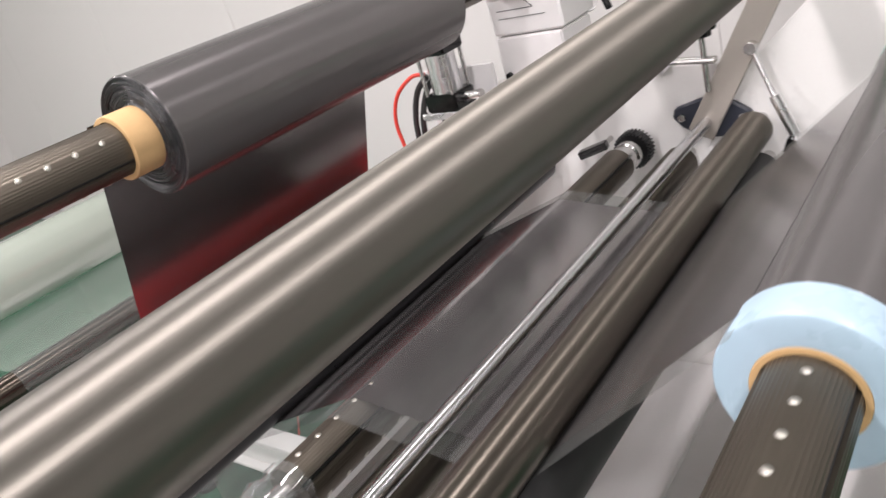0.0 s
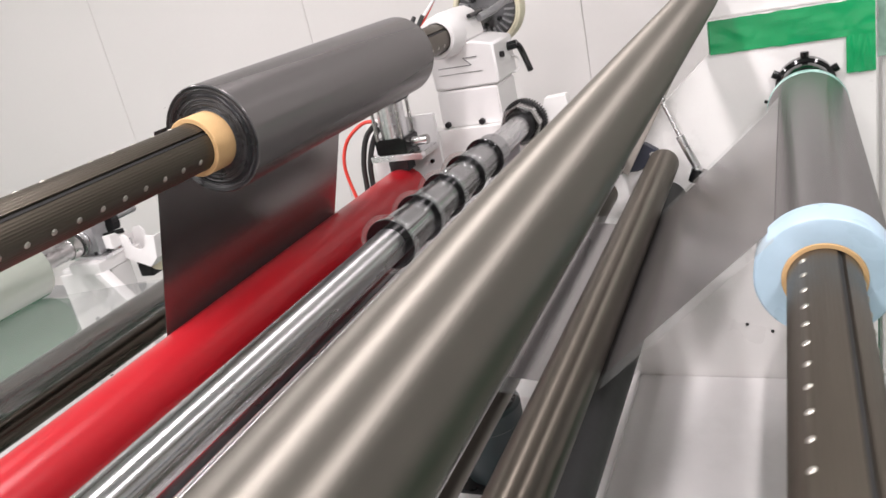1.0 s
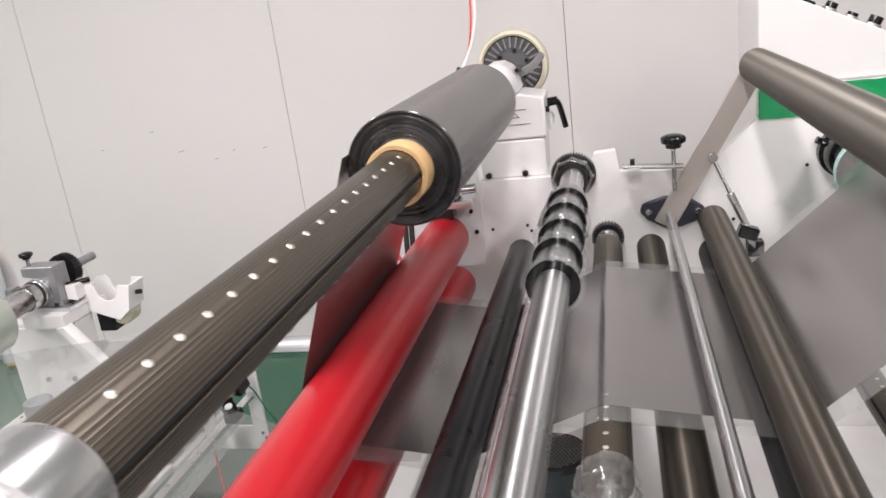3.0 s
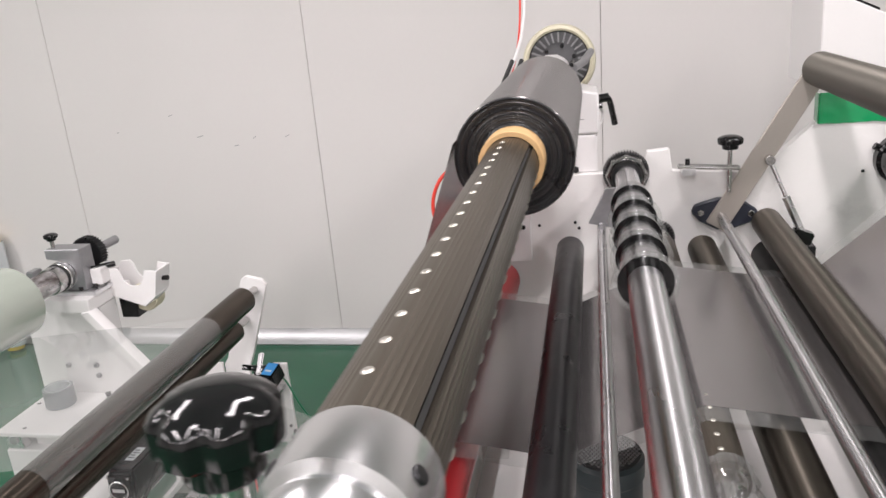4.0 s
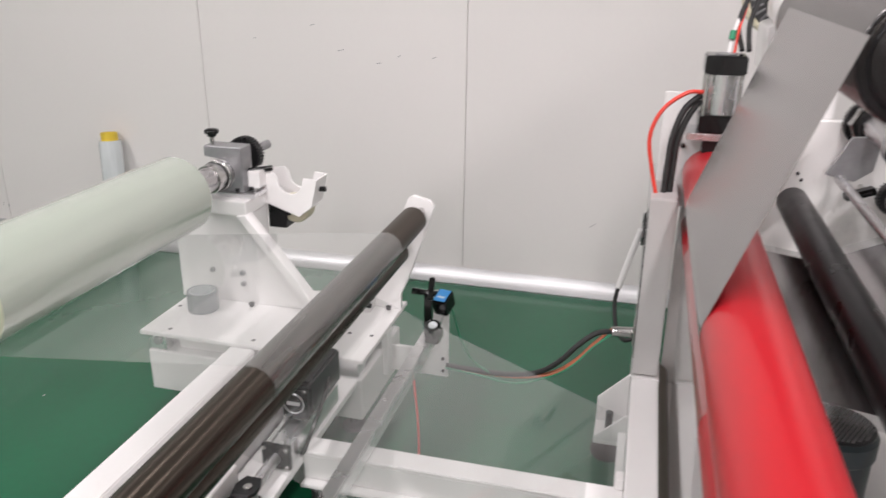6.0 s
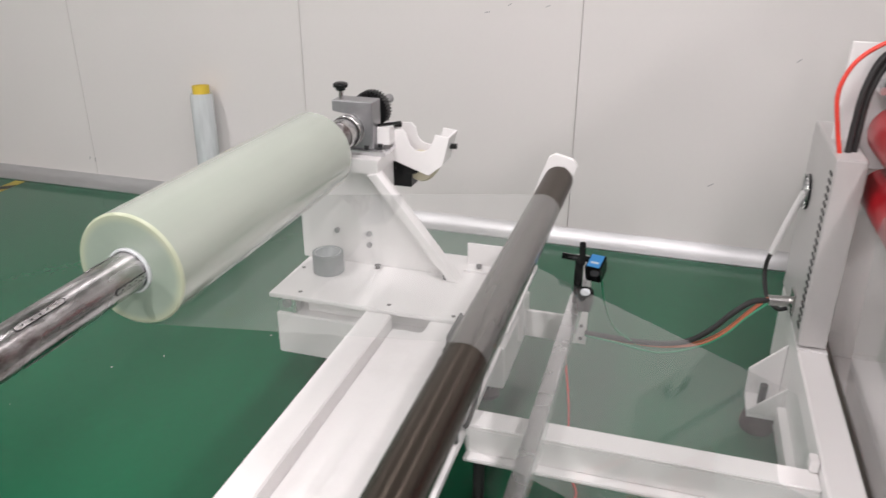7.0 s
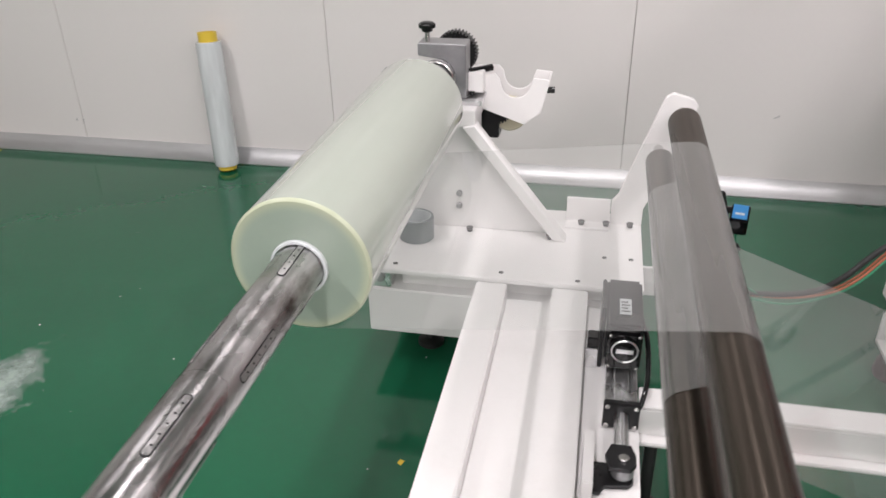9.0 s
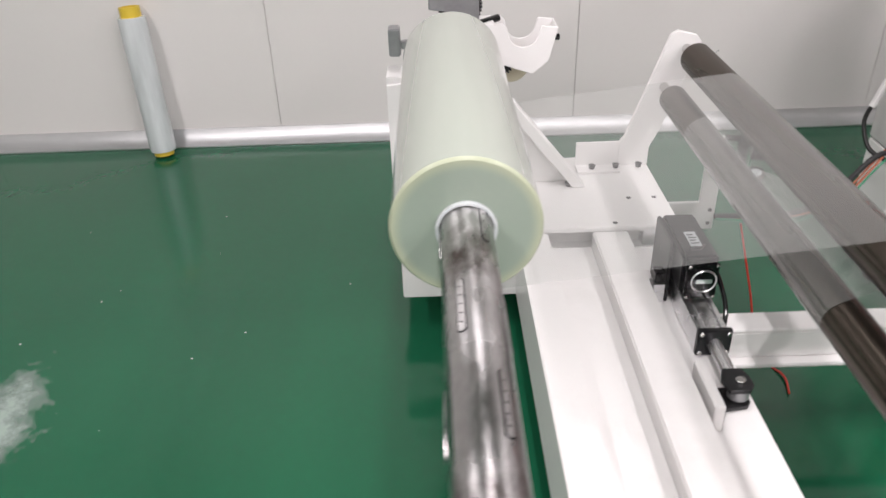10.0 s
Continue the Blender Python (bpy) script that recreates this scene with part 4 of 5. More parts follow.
def tape_strip(x0, x1, z0, z1, y):
    bm = bmesh.new()
    nx, nz = 30, 8
    g = [[bm.verts.new((x0 + (x1 - x0) * i / nx, y - 0.002 * noise.noise(Vector((i * 0.35, j * 0.6, x0 * 9))), z0 + (z1 - z0) * j / nz + 0.003 * noise.noise(Vector((i * 0.4, 3, j // nz))))) for j in range(nz + 1)] for i in range(nx + 1)]
    for i in range(nx):
        for j in range(nz):
            bm.faces.new((g[i][j], g[i + 1][j], g[i + 1][j + 1], g[i][j + 1]))
    r = bmesh.ops.extrude_face_region(bm, geom=list(bm.faces))
    bmesh.ops.translate(bm, verts=[v for v in r["geom"] if isinstance(v, bmesh.types.BMVert)], vec=(0, 0.0008, 0))
    return bm
part("strip", tape_strip(-0.337, -0.004, 1.043, 1.119, FAR - 0.004), GREEN_TAPE, tape)
part("strip", tape_strip(-0.060, -0.004, 0.965, 1.045, FAR - 0.006), GREEN_TAPE, tape)
part("strip", box(-0.3395, -0.338, FAR - 0.003, FAR + 0.03, 1.045, 1.117, 0), GREEN_TAPE, tape)
column = thing("wrapped_column", (0.045, 1.66, 0), "column wrapped in pale green plastic with red handle", "column")
bm = box(0.006, 0.085, 1.60, 1.70, 0.98, 1.165, 0)
bmesh.ops.subdivide_edges(bm, edges=bm.edges, cuts=7, use_grid_fill=True)
for v in bm.verts:
    v.co += 0.006 * noise.noise_vector(v.co * 40)
part("wrapping", bm, PLASTIC_WRAP, column)
part("post", box(0.015, 0.075, 1.61, 1.69, 0.0, 0.985), WHITE, column)
part("handle_stem", bar((0.045, 1.64, 1.165), (0.045, 1.64, 1.20), 0.012), BLACK, column)
part("handle", hose([(0.0, 1.62, 1.205), (0.03, 1.63, 1.215), (0.07, 1.64, 1.213), (0.10, 1.65, 1.20)], 0.012), material("orange_red_plastic", (0.6, 0.06, 0.02), 0.35), column, "orange-red lever handle")

# blower under the web
blower = thing("drive_motor", (-0.865, 1.066, 0.18), "grey drive motor with a perforated fan cover", "motor")
part("body", lathe([(0, 0.075), (0.02, 0.080), (0.14, 0.080), (0.145, 0.085), (0.185, 0.085), (0.195, 0.077)], 0, 0, 48, None, pose(-0.865, 1.066, 0.1925, 90, 0, 0)), material("dark_teal_paint", (0.035, 0.05, 0.055), 0.4), blower)
part("foot_plate", box(-0.965, -0.765, 0.97, 1.165, 0.1805, 0.1925), DARK_STEEL, blower)
cover = part("fan_cover", bar((-0.865, 1.066, 0.386), (-0.865, 1.066, 0.392), 0.078, 40), DARK_STEEL, blower)
bm = bmesh.new()
for i in range(-8, 9):
    for j in range(-9, 10):
        hx, hy = (i + 0.5 * (j % 2)) * 0.0095, j * 0.0083
        if math.hypot(hx, hy) < 0.072:
            lathe([(0, 0.0040), (0.0022, 0.0032), (0.0022, 0.0022), (0, 0.0018)], 0, 0, 6, bm, pose(-0.865 + hx, 1.066 + hy, 0.3915, 90, 0, 0))
part("perforation", bm, GREY_CAST, cover)

# near-end shaft support with its hand knob
near = thing("shaft_support", (A[0], -0.31, 0), "steel shaft support with a black hand knob", "shaft support")
part("post", box(-1.06, -0.93, -0.50, -0.40, 0.725, 1.00), WHITE, near)
part("bearing_block", prism([(-1.06, 1.0), (-1.06, 1.10), (-1.03, 1.13), (-0.94, 1.13), (-0.93, 1.10), (-0.93, 1.0)], -0.47, -0.38, "y", 0.004), ALU, near)
part("clamp_finger", box(-1.028, -0.978, -0.40, -0.297, 1.128, 1.15, 0.004), ALU, near)
part("stud", bar((-1.007, -0.298, 1.148), (-1.007, -0.298, 1.262), 0.007), STEEL, near)
star_knob(-1.007, -0.296, 1.285, 0.0238, 0.034, 7, near)

# ---- unwind stand ----
u = thing("unwind_stand", (-2.3, 1.4, 0.0), "white enamelled steel unwind stand with table and rails", "unwind stand")
part("table_plate", box(-2.64, -1.968, 1.205, 1.60, 0.287, 0.300, 0.002), WHITE, u)
part("base_beam", box(-2.632, -1.98, 1.222, 1.56, 0.105, 0.232, 0.003), WHITE, u)
for bx in (-2.60, -2.02):
    for by in (1.24, 1.50):
        part("spacer", box(bx - 0.028, bx + 0.028, by - 0.012, by + 0.05, 0.233, 0.2865), ALU, u)
part("slide_rail", box(-2.55, -2.05, 1.255, 1.30, 0.233, 0.2865), WHITE, u)
for fx, fy in ((-2.5, 1.34), (-2.05, 1.34), (-2.32, -1.0), (-2.05, -1.0)):
    part("foot", lathe([(0, 0.035), (0.012, 0.035), (0.02, 0.014), (0.125, 0.014)], 0, 0, 24, None, pose(fx, fy, 0, 90, 0, 0)), RUBBER, u)
part("rail", box(-2.354, -2.281, -1.2, 1.204, 0.12, 0.290, 0.003), WHITE, u)
part("rail", box(-2.176, -2.093, -1.2, 1.204, 0.12, 0.290, 0.003), WHITE, u)
part("floor_plate", box(-2.2808, -2.1765, -1.2, 1.203, 0.235, 0.248, 0), WHITE, u)
part("side_shelf", box(-2.0925, -1.983, -1.2, 1.203, 0.225, 0.245, 0.002), WHITE, u)
gus = part("gusset", prism([(-2.655, 0.3005), (-2.655, 0.575), (-2.42, 0.59), (-2.19, 0.3005)], 1.455, 1.467), WHITE, u)
part("gusset_flange", prism([(-2.425, 0.592), (-2.395, 0.598), (-2.158, 0.3005), (-2.19, 0.3005)], 1.412, 1.4545), WHITE, gus)
part("top_platform", box(-2.545, -2.395, 1.42, 1.58, 0.592, 0.634, 0.002), WHITE, u)
part("back_post", box(-2.655, -2.40, 1.47, 1.56, 0.3005, 0.591), WHITE, u)
part("angle_plate", prism([(1.49, 0.3005), (1.49, 0.307), (1.53, 0.307), (1.53, 0.373), (1.537, 0.373), (1.537, 0.3005)], -2.165, -2.052, "x", 0.0005), WHITE, u)
part("roller_bracket", prism([(-2.05, 0.3005), (-2.05, 0.365), (-2.035, 0.385), (-1.945, 0.652), (-1.928, 0.662), (-1.880, 0.650), (-1.866, 0.632), (-1.945, 0.40), (-1.968, 0.35), (-1.968, 0.3005)], 1.538, 1.552), WHITE, u, "white roller bracket plate")
def bolt(x, y, z, r, parent):
    k = part("bolt", lathe([(0, r * 1.25), (0.0012, r * 1.25), (0.0014, r), (0.010, r), (0.011, r * 0.8)], 0, 0, 16, None, pose(x, y, z + 0.0112, -90, 0, 0)), DARK_STEEL, parent)
    return k
for bx, by in ((-2.124, 1.508), (-2.06, 1.51), (-1.999, 1.512), (-2.41, 1.435), (-2.20, 1.425)):
    bolt(bx, by, 0.3005 if by < 1.49 else 0.307, 0.0075, u)
for bx, by in ((-2.06, 1.349), (-1.996, 1.349), (-2.119, 1.225), (-2.56, 1.235), (-2.57, 1.40), (-2.62, 1.38), (-2.30, 1.235)):
    part("screw_hole", bar((bx, by, 0.2995), (bx, by, 0.3006), 0.0062), DARK_STEEL, u)
for bx, bz in ((-2.44, 0.40), (-2.44, 0.365), (-2.54, 0.40)):
    part("bolt", rod(bx, bz, 0.008, 1.445, 1.456, 12), GREY_CAST, u)
part("screw", rod(-2.60, 0.262, 0.013, 1.222, 1.229, 16), GREY_CAST, u)

support = thing("shaft_support", (-2.48, 1.5, 0.634), "grey aluminium shaft support block with a black knob", "shaft support")
part("base", box(-2.545, -2.385, 1.455, 1.565, 0.6345, 0.647), ALU, support)
seat = [(L[0] + 0.046 * math.cos(a), L[1] + 0.046 * math.sin(a)) for a in (math.radians(-145 + 20 * i) for i in range(13))]
part("block", prism([(-2.545, 0.647), (-2.545, 0.671)] + seat + [(-2.545, 0.749), (-2.545, 0.779), (-2.426, 0.779), (-2.426, 0.647)], 1.472, 1.535, "y", 0.002), GREY_CAST, support, "machined grey block open on one side")
part("bearing_ring", lathe([(1.462, 0.036), (1.462, 0.043), (1.466, 0.0455), (1.4715, 0.0455), (1.4715, 0.036), (1.462, 0.036)], L[0], L[1], 48), CHROME, support)
part("spindle", bar((-2.524, 1.49, 0.779), (-2.524, 1.49, 0.808), 0.006), STEEL, support)
star_knob(-2.524, 1.49, 0.828, 0.021, 0.024, 7, support)
part("gear", gear(-2.468, 0.735, 0.055, 1.560, 1.592, 36), DARK_STEEL, support, "blackened steel gear")
part("spindle", rod(-2.468, 0.735, 0.014, 1.53, 1.72), GREY_CAST, support)
for bx, by in ((-2.445, 1.47), (-2.415, 1.50)):
    bolt(bx, by, 0.647, 0.006, support)
part("lug_arm", box(-2.616, -2.5455, 1.498, 1.522, 0.650, 0.668), GREY_CAST, support)
part("lug", box(-2.645, -2.6165, 1.488, 1.532, 0.635, 0.702, 0.003), GREY_CAST, support, "grey end lug")
part("hinge_block", box(-2.4255, -2.388, 1.50, 1.58, 0.655, 0.705), WHITE, support)
part("hinge_pin", bar((-2.425, 1.51, 0.703), (-2.375, 1.56, 0.703), 0.009), BLACK, support)

cradle = thing("shaft_cradle", (-2.31, 1.56, 0.56), "white folded steel shaft cradle on the stand", "cradle")
notch = [(-2.312 + 0.038 * math.cos(a), 0.668 + 0.036 * math.sin(a)) for a in (math.radians(185 + 17 * i) for i in range(11))]
cup = [(-2.418, 0.630), (-2.414, 0.672), (-2.398, 0.690), (-2.366, 0.693), (-2.353, 0.680)] + notch + [(-2.268, 0.684), (-2.226, 0.680), (-2.246, 0.596), (-2.288, 0.562), (-2.408, 0.604)]
NEAR_CUP, FAR_CUP = 1.542, 1.622
part("near_plate", prism(cup, NEAR_CUP, NEAR_CUP + 0.005, "y", 0.001), WHITE, cradle)
part("far_plate", prism(cup, FAR_CUP, FAR_CUP + 0.005, "y", 0.001), WHITE, cradle)
part("floor_fold", prism([(-2.408, 0.604), (-2.288, 0.562), (-2.288, 0.566), (-2.407, 0.6082)], NEAR_CUP + 0.0055, FAR_CUP - 0.0005, "y", 0), WHITE, cradle)
part("corner_fold", prism([(-2.287, 0.5625), (-2.247, 0.596), (-2.250, 0.599), (-2.287, 0.567)], NEAR_CUP + 0.0055, FAR_CUP - 0.0005, "y", 0), WHITE, cradle)
part("end_flange", prism([(-2.246, 0.600), (-2.227, 0.679), (-2.231, 0.680), (-2.250, 0.602)], NEAR_CUP + 0.0055, FAR_CUP - 0.0005, "y", 0), WHITE, cradle)
part("end_flange", prism([(-2.4075, 0.609), (-2.4175, 0.630), (-2.4135, 0.672), (-2.4095, 0.671), (-2.4135, 0.631), (-2.4035, 0.609)], NEAR_CUP + 0.0055, FAR_CUP - 0.0005, "y", 0), WHITE, cradle)
part("arm", box(-2.42, -2.36, 1.565, 1.595, 0.60, 0.635), WHITE, cradle)
part("bolt", bar((-2.236, 1.585, 0.643), (-2.216, 1.585, 0.644), 0.008), BLACK, cradle)
part("post", box(-2.42, -2.398, 1.555, 1.60, 0.60, 0.66), ALU, cradle)
geared = thing("gear_motor", (-2.34, 1.65, 0.54), "small dark geared motor with a cream cover", "motor")
part("cover", lathe([(1.612, 0.002), (1.612, 0.044), (1.618, 0.048), (1.66, 0.048), (1.665, 0.002)], -2.335, 0.565, 40), CREAM, geared)
part("gear", gear(-2.362, 0.575, 0.034, 1.600, 1.611, 24), DARK_STEEL, geared)
part("mount", box(-2.42, -2.36, 1.602, 1.66, 0.50, 0.592), DARK_STEEL, geared)

taperoll = thing("tape_roll", (-2.54, 1.40, 0.3), "roll of grey adhesive tape lying on the table", "tape roll")
part("tape", lathe([(0, 0.038), (0, 0.044), (0.001, 0.045), (0.059, 0.045), (0.06, 0.044), (0.06, 0.038), (0, 0.038)], 0, 0, 56, None, pose(-2.54, 1.38, 0.361, -90, 0, 0)), GREY_TAPE, taperoll)
part("core", lathe([(0, 0.0355), (0, 0.0378), (0.06, 0.0378), (0.06, 0.0355), (0, 0.0355)], 0, 0, 56, None, pose(-2.54, 1.38, 0.361, -90, 0, 0)), WRAP, taperoll)

act = thing("linear_actuator", (-2.03, 0.8, 0.245), "electric linear actuator with black motor and aluminium body", "actuator")
part("motor", box(-2.056, -1.985, 0.915, 1.092, 0.306, 0.394, 0.006), DARK_STEEL, act, "dark grey motor housing")
part("side_mount", box(-2.0645, -2.0565, 0.975, 1.090, 0.2455, 0.392, 0.002), DARK_STEEL, act)
head = part("motor_face", box(-2.052, -1.986, 0.900, 0.9145, 0.300, 0.388, 0.006), BLACK, act, "black motor end cap")
badge = part("face_disc", bar((-2.018, 0.9005, 0.350), (-2.018, 0.893, 0.350), 0.027, 32), BLACK, head)
for sx in (-2.046, -1.992):
    for sz in (0.308, 0.380):
        part("screw", rod(sx, sz, 0.0035, 0.897, 0.901, 10), STEEL, head)
part("badge_ring", lathe([(0.8905, 0.0245), (0.8928, 0.0262), (0.8928, 0.0228), (0.8905, 0.0245)], -2.018, 0.350, 32), ALU, head)
part("badge_bar", box(-2.034, -2.002, 0.8918, 0.8928, 0.3455, 0.3545, 0), ALU, head, "pale raised bar on the disc")
part("label", box(-2.031, -2.008, 0.955, 1.012, 0.3942, 0.3950, 0), WRAP, act, "pale type label")
for k in range(4):
    part("label_bar", box(-2.028, -2.011 - 0.004 * (k % 2), 0.964 + 0.011 * k, 0.968 + 0.011 * k, 0.3951, 0.3954, 0), DARK_STEEL, act)
part("clip", box(-2.088, -2.065, 0.975, 1.005, 0.292, 0.318, 0.002), BLACK, act)
part("clip_foot", box(-2.090, -2.066, 0.972, 1.006, 0.2455, 0.2915, 0.001), ALU, act)
part("body", prism([(-2.050, 0.2475), (-2.050, 0.298), (-2.039, 0.298), (-2.039, 0.292), (-2.033, 0.292), (-2.033, 0.300), (-2.006, 0.300), (-2.006, 0.292), (-2.000, 0.292), (-2.000, 0.298), (-1.990, 0.298), (-1.990, 0.2475)], 0.806, 1.085, "y", 0.001), ALU, act, "grooved aluminium extrusion")
flange = part("flange", box(-2.051, -1.985, 0.792, 0.8055, 0.246, 0.304), DARK_STEEL, act)
for sx in (-2.044, -1.992):
    for sz in (0.254, 0.297):
        part("screw", rod(sx, sz, 0.005, 0.788, 0.793, 12), STEEL, flange)
part("rod", rod(-2.018, 0.274, 0.013, 0.69, 0.793), CHROME, act)
cl = part("clevis", prism([(-2.040, 0.640), (-2.046, 0.672), (-2.036, 0.700), (-2.002, 0.700), (-1.994, 0.676), (-1.994, 0.655), (-2.004, 0.640)], 0.283, 0.292, "z", 0.001), DARK_STEEL, act)
part("lower_fork", prism([(-2.064, 0.618), (-2.064, 0.690), (-2.002, 0.690), (-1.996, 0.676), (-1.996, 0.650), (-2.004, 0.640), (-2.044, 0.634), (-2.052, 0.618)], 0.2475, 0.256, "z", 0.001), DARK_STEEL, cl)
part("clevis_pin", bar((-2.015, 0.664, 0.256), (-2.015, 0.664, 0.297), 0.009), STEEL, cl)
part("eye", bar((-2.015, 0.664, 0.259), (-2.015, 0.664, 0.281), 0.019, 28), GREY_CAST, cl)
part("bracket", box(-2.083, -2.065, 0.590, 0.715, 0.2455, 0.302, 0.002), WHITE, act, "white bracket plate")
part("motor_cable", hose([(-1.985, 1.02, 0.35), (-1.972, 0.96, 0.335), (-1.970, 0.885, 0.30), (-1.978, 0.855, 0.262), (-1.985, 0.85, 0.25)], 0.005), BLACK, act)

cross = thing("cross_beam", (-1.65, 0.86, 0), "white steel cross channel joining stand and machine", "beam")
part("web", box(-1.982, -1.282, 0.852, 0.860, 0.1875, 0.2495), WHITE, cross)
part("top_flange", box(-1.982, -1.282, 0.852, 0.912, 0.250, 0.257), WHITE, cross)
part("bottom_flange", box(-1.982, -1.282, 0.828, 0.860, 0.178, 0.187), WHITE, cross)
part("end_upright", box(-1.300, -1.283, 0.90, 0.93, 0.258, 0.285), WHITE, cross)
part("end_post", box(-1.30, -1.21, 0.70, 1.33, 0.06, 0.121), WHITE, cross)
part("side_sill", box(-1.281, -1.214, -0.4, 1.334, 0.122, 0.286, 0.003), WHITE, cross)
for fx in (-1.95, -1.25):
    part("foot", lathe([(0, 0.03), (0.012, 0.03), (0.02, 0.012), (0.178 if fx < -1.5 else 0.06, 0.012)], 0, 0, 24, None, pose(fx, 0.845, 0, 90, 0, 0)), RUBBER, cross)

guide_bar = thing("edge_guide_bar", (-1.82, 0.5, 0.34), "slim clear-edged aluminium guide bar below the film", "bar")
part("bar", box(-1.837, -1.806, -0.30, 1.345, 0.333, 0.350, 0.002), ALU, guide_bar)
part("side_fin", box(-1.806, -1.802, -0.30, 1.345, 0.315, 0.352, 0.001), clear_film("clear_acrylic", (0.7, 0.72, 0.72), 0.3, 0.1), guide_bar, "clear acrylic fin")
part("bracket_plate", prism([(-1.985, 0.145), (-1.985, 0.228), (-1.842, 0.228), (-1.842, 0.415), (-1.797, 0.415), (-1.797, 0.145)], 1.445, 1.455), WHITE, guide_bar, "white bracket plate")
part("stay", box(-1.835, -1.808, 1.340, 1.445, 0.336, 0.348), ALU, guide_bar)
part("stay", box(-1.985, -1.967, 1.40, 1.4448, 0.15, 0.2865), WHITE, guide_bar)
for bz in (0.165, 0.205):
    part("screw", rod(-1.812, bz, 0.005, 1.440, 1.446, 12), DARK_STEEL, guide_bar)
sensor = thing("edge_sensor", (-1.78, 1.28, 0.36), "black edge sensor with a blue label", "sensor")
body = box(-0.020, 0.020, -0.026, 0.026, -0.024, 0.024, 0.003)
body.transform(pose(-1.775, 1.30, 0.452, 20, 0, -12))
sb = part("body", body, BLACK, sensor)
d = box(-0.016, 0.016, -0.022, 0.022, 0.0243, 0.0252, 0)
d.transform(pose(-1.775, 1.30, 0.452, 20, 0, -12))
face = part("blue_label", d, BLUE, sb, "bright blue label")
d = box(-0.010, 0.010, -0.010, -0.004, 0.0253, 0.0258, 0)
d.transform(pose(-1.775, 1.30, 0.452, 20, 0, -12))
part("label_bar", d, WRAP, face)
part("bracket_arm", hose([(-1.86, 1.30, 0.476), (-1.83, 1.30, 0.474), (-1.79, 1.31, 0.470)], 0.008), BLACK, sensor)
d = box(-0.008, 0.008, -0.035, 0.035, -0.004, 0.004, 0.003)
d.transform(pose(-1.812, 1.31, 0.482, 35, 0, 8))
part("slotted_arm", d, BLACK, sensor)
part("bracket_leg", box(-1.826, -1.806, 1.29, 1.31, 0.3505, 0.47), BLACK, sensor)
part("lens_body", bar((-1.792, 1.265, 0.378), (-1.792, 1.255, 0.405), 0.021, 32), BLACK, sensor)
part("lens", bar((-1.792, 1.257, 0.401), (-1.792, 1.2545, 0.4065), 0.012, 24), WRAP, sensor, "white round lens")
part("sensor_foot", box(-1.812, -1.775, 1.25, 1.30, 0.3525, 0.380), BLACK, sensor)

cables = thing("cable_bundle", (-1.5, 1.45, 0.0), "black, orange and green cables strung from box to post", "cables")
part("black_cable", hose([(-1.345, 1.49, 0.335), (-1.385, 1.475, 0.33), (-1.43, 1.46, 0.295), (-1.48, 1.45, 0.24), (-1.54, 1.445, 0.20), (-1.64, 1.44, 0.184), (-1.80, 1.435, 0.19)], 0.0075), RUBBER, cables)
for k, (m_, dy, r_) in enumerate(((ORANGE_WIRE, 0.0, 0.003), (ORANGE_WIRE, 0.014, 0.0025), (GREEN_WIRE, -0.012, 0.0025))):
    part(("orange_wire", "orange_wire", "green_wire")[k], hose([(-1.345, 1.49 + dy, 0.342 - 0.006 * k), (-1.39, 1.47 + dy, 0.295), (-1.44, 1.455 + dy, 0.24), (-1.50, 1.445 + dy, 0.20), (-1.60, 1.44 + dy, 0.178 - 0.006 * k), (-1.72, 1.435 + dy, 0.181), (-1.80, 1.435 + dy, 0.188)], r_), m_, cables)
part("green_wire", hose([(-1.775, 1.33, 0.44), (-1.765, 1.36, 0.40), (-1.75, 1.40, 0.30), (-1.72, 1.43, 0.22), (-1.66, 1.435, 0.178)], 0.0025), GREEN_WIRE, cables)
part("red_wire", hose([(-1.83, 1.20, 0.30), (-1.80, 1.15, 0.15), (-1.78, 1.08, 0.01), (-1.75, 1.0, 0.006), (-1.76, 0.94, 0.006)], 0.0025), RED_HOSE, cables)
part("white_sleeve", hose([(-1.292, 1.60, 0.60), (-1.315, 1.615, 0.51), (-1.338, 1.63, 0.41)], 0.009), WHITE, cables, "white spiral cable sleeve")
part("black_cable", hose([(-1.337, 1.63, 0.42), (-1.345, 1.635, 0.36), (-1.335, 1.60, 0.30), (-1.31, 1.55, 0.285), (-1.284, 1.55, 0.29)], 0.006), RUBBER, cables)

# ---- loose things by the wall ----
lean = (Vector((-3.612, 2.432, 0.555)) - Vector((-3.588, 2.385, 0.008)))
m = Matrix.Translation((-3.588, 2.385, 0.008)) @ lean.to_track_quat("Y", "Z").to_matrix().to_4x4()
wrap = thing("stretch_film_roll", (-3.588, 2.385, 0), "roll of clear stretch film leaning against the wall", "film roll")
length = lean.length
part("film_wrap", lathe([(0.018, 0.036), (0.018, 0.047), (0.03, 0.049), (length - 0.05, 0.049), (length - 0.035, 0.047), (length - 0.035, 0.036), (0.018, 0.036)], 0, 0, 48, None, m), WRAP, wrap)
part("core", lathe([(0, 0.030), (0, 0.0365), (length, 0.0365), (length, 0.030), (0, 0.030)], 0, 0, 40, None, m), YELLOW, wrap, "yellow core tube")

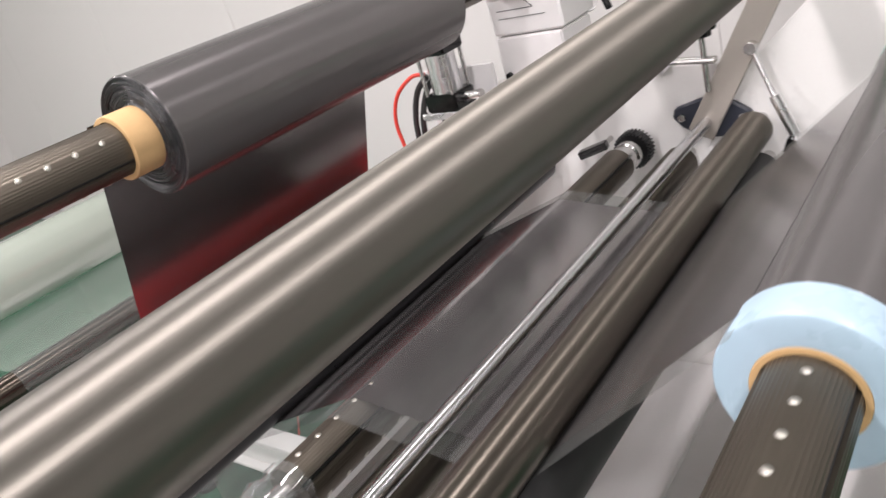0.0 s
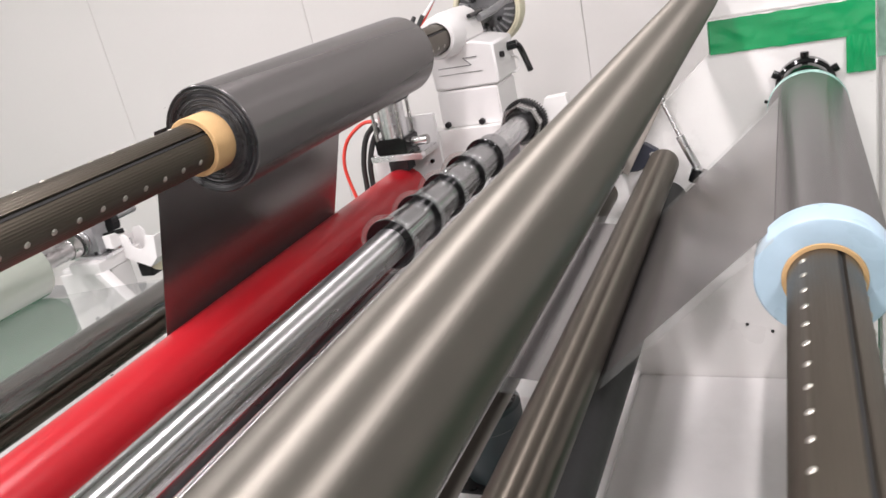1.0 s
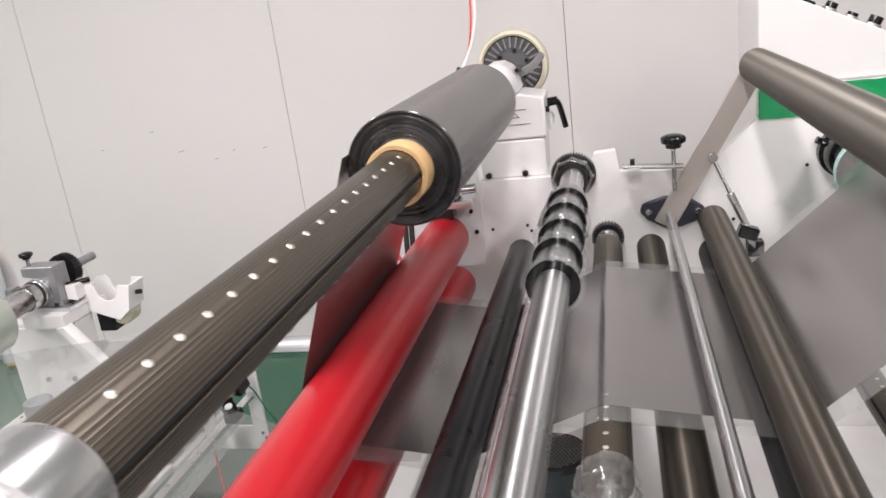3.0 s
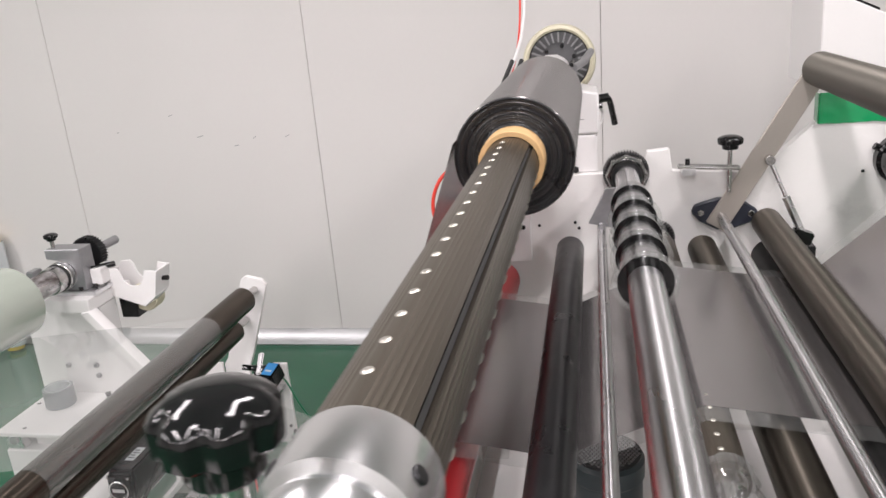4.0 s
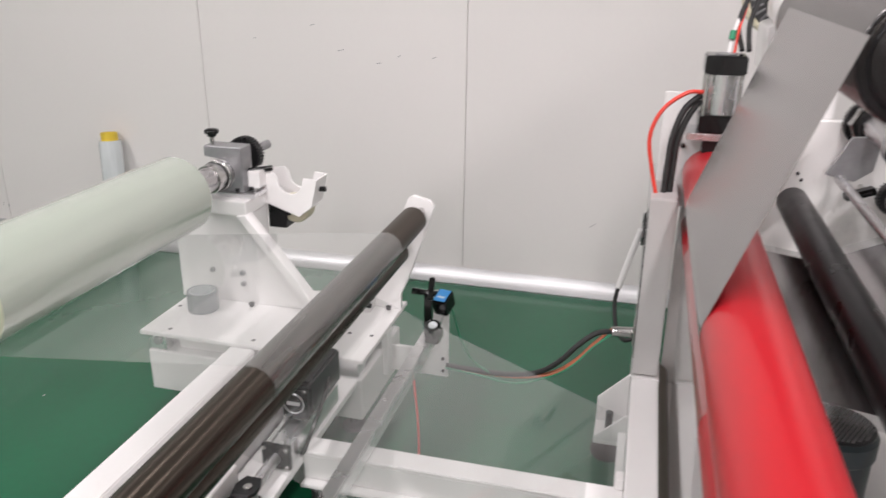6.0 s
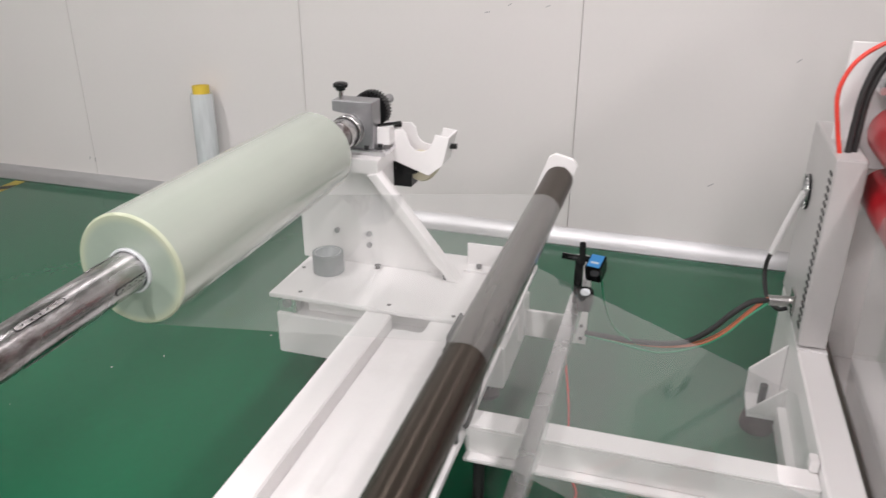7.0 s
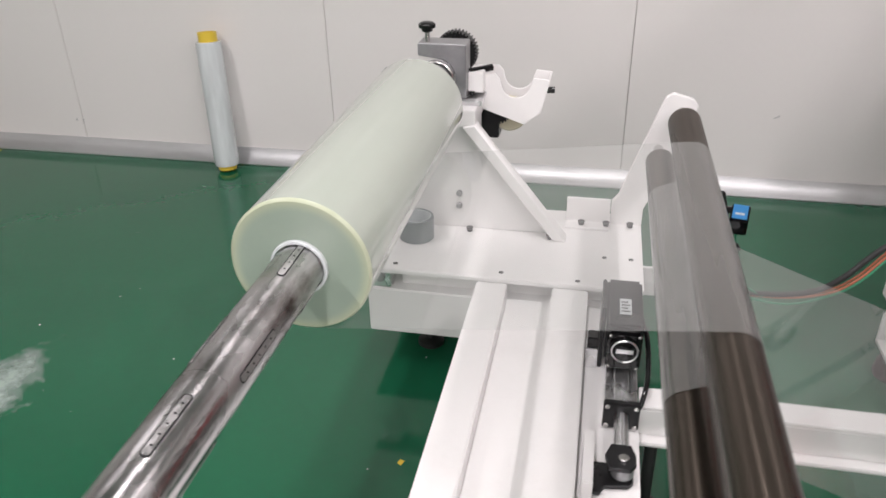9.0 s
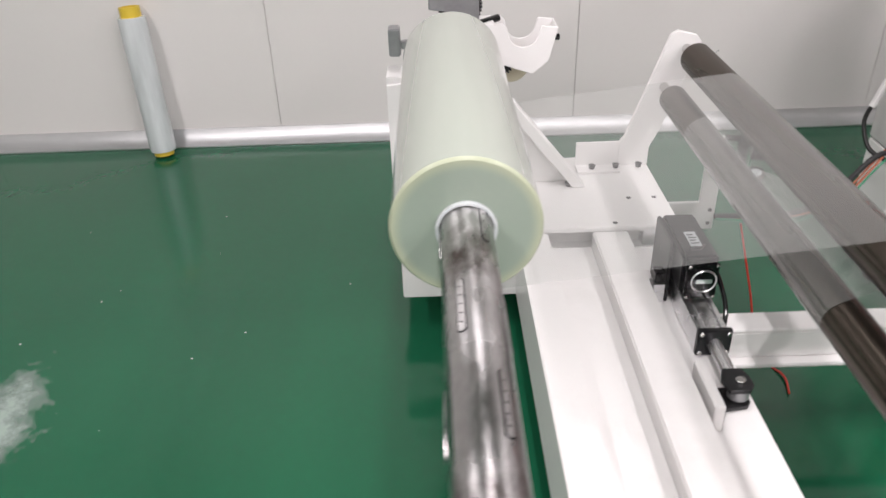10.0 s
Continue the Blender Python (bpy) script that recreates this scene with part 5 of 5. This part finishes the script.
line = thing("floor_marking", (-4.7, 2.0, 0), "yellow and black hazard tape on the floor", "floor tape", kind="structure")
def hazard(x0, x1, y0, y1, parent):
    part("yellow_band", box(x0, x1, y0, y1, 0.0, 0.0006, 0), HAZARD, parent)
    y = y0
    while y + 0.14 < y1:
        part("black_band", prism([(x0, y), (x1, y + 0.05), (x1, y + 0.11), (x0, y + 0.06)], 0.0006, 0.0009, "z", 0), RUBBER, parent)
        y += 0.12
hazard(-4.76, -4.70, 1.2, 2.44, line)
hazard(0.14, 0.20, 1.2, 2.44, line)

bm = bmesh.new()
for sx, sz, ln, a in ((-2.275, 0.93, 0.016, 30), (-2.36, 0.90, 0.02, 10), (-2.52, 0.945, 0.03, 12), (-2.13, 0.93, 0.02, 20), (-1.47, 0.30, 0.024, 35), (-4.30, 0.135, 0.02, 80), (-4.33, 0.14, 0.015, 75), (-2.64, 1.04, 0.02, 15), (-1.24, 0.78, 0.02, 40), (-2.9, 0.98, 0.012, 5)):
    d = box(-ln / 2, ln / 2, -0.0003, 0.0003, -0.0012, 0.0012, 0)
    d.transform(Matrix.Translation((sx, NORTH - 0.0004, sz)) @ Matrix.Rotation(math.radians(-a), 4, "Y"))
    me = bpy.data.meshes.new("scuff")
    d.to_mesh(me)
    bm.from_mesh(me)
single("wall_scuffs", bm, GREY_CAST, "small dark scuff marks on the wall panels", "scuffs", kind="stuff")
bm = bmesh.new()
for i in range(26):
    cx, cy = -3.2 + random.gauss(0, 0.5), 1.0 + random.gauss(0, 0.5)
    s = random.uniform(0.0008, 0.003)
    pts = [(cx + s * random.uniform(0.5, 1.3) * math.cos(a), cy + s * random.uniform(0.5, 1.3) * math.sin(a)) for a in (2 * math.pi * j / 6 for j in range(6))]
    prism(pts, 0.0, 0.0006, "z", 0, bm)
single("floor_crumbs", bm, WRAP, "pale specks of dust and chips on the floor", "debris", kind="stuff")
single("floor_chip", prism([(-2.478, 0.876), (-2.468, 0.87), (-2.463, 0.885), (-2.474, 0.888)], 0, 0.001, "z", 0), YELLOW, "small yellow plastic chip on the floor", "debris")
scuff = bpy.data.materials.new("worn_epoxy_patch")
scuff.use_nodes = True
nodes, links = scuff.node_tree.nodes, scuff.node_tree.links
nodes["Principled BSDF"].inputs["Base Color"].default_value = (0.34, 0.42, 0.38, 1)
nodes["Principled BSDF"].inputs["Roughness"].default_value = 0.45
place = nodes.new("ShaderNodeTexCoord")
turn = nodes.new("ShaderNodeMapping")
turn.inputs["Rotation"].default_value = (0, 0, radians(-22))
turn.inputs["Scale"].default_value = (5.5, 2.4, 1)
ball = nodes.new("ShaderNodeTexGradient")
ball.gradient_type = "SPHERICAL"
grit = nodes.new("ShaderNodeTexNoise")
grit.inputs["Scale"].default_value, grit.inputs["Detail"].default_value, grit.inputs["Roughness"].default_value = 11, 9, 0.7
mask = nodes.new("ShaderNodeMath")
mask.operation = "MULTIPLY_ADD"
mask.inputs[1].default_value = 0.75
sharpen = nodes.new("ShaderNodeMapRange")
sharpen.inputs["From Min"].default_value, sharpen.inputs["From Max"].default_value = 0.86, 1.16
sharpen.inputs["To Max"].default_value = 0.85
bare = nodes.new("ShaderNodeBsdfTransparent")
both = nodes.new("ShaderNodeMixShader")
links.new(place.outputs["Object"], turn.inputs["Vector"])
links.new(turn.outputs["Vector"], ball.inputs["Vector"])
links.new(place.outputs["Object"], grit.inputs["Vector"])
links.new(ball.outputs["Fac"], mask.inputs[0])
links.new(grit.outputs["Fac"], mask.inputs[2])
links.new(mask.outputs["Value"], sharpen.inputs["Value"])
links.new(sharpen.outputs["Result"], both.inputs["Fac"])
links.new(bare.outputs["BSDF"], both.inputs[1])
links.new(nodes["Principled BSDF"].outputs["BSDF"], both.inputs[2])
links.new(both.outputs["Shader"], nodes["Material Output"].inputs["Surface"])
single("floor_scuff", box(-4.0, -3.1, 0.4, 1.5, 0.0002, 0.0006, 0), scuff, "pale worn scuff patch on the green floor", "scuff", kind="stuff", at=(-3.55, 0.93, 0.0004))


# ---- what turns ----
def motions():
    turns = ((0, 58), (1, -125), (1.5, -204), (2, -294), (2.5, -374), (4, -610), (4.5, -695), (5, -785), (10, -1610))
    times = [i * 0.25 for i in range(41)]
    walk(grey_roll, [(t, pose(A[0], 0, A[1], 0, float(np.interp(t, [a for a, _ in turns], [b for _, b in turns])), 0)) for t in times])
    walk(pale_roll, [(t, pose(L[0], 0, L[1], 0, 40 - 98 * (t - 7.5), 0)) for t in times])
    walk(blue_roll, [(t, pose(B[0], 0, B[1], 0, 8 + 198 * t, 0)) for t in times])


motions()
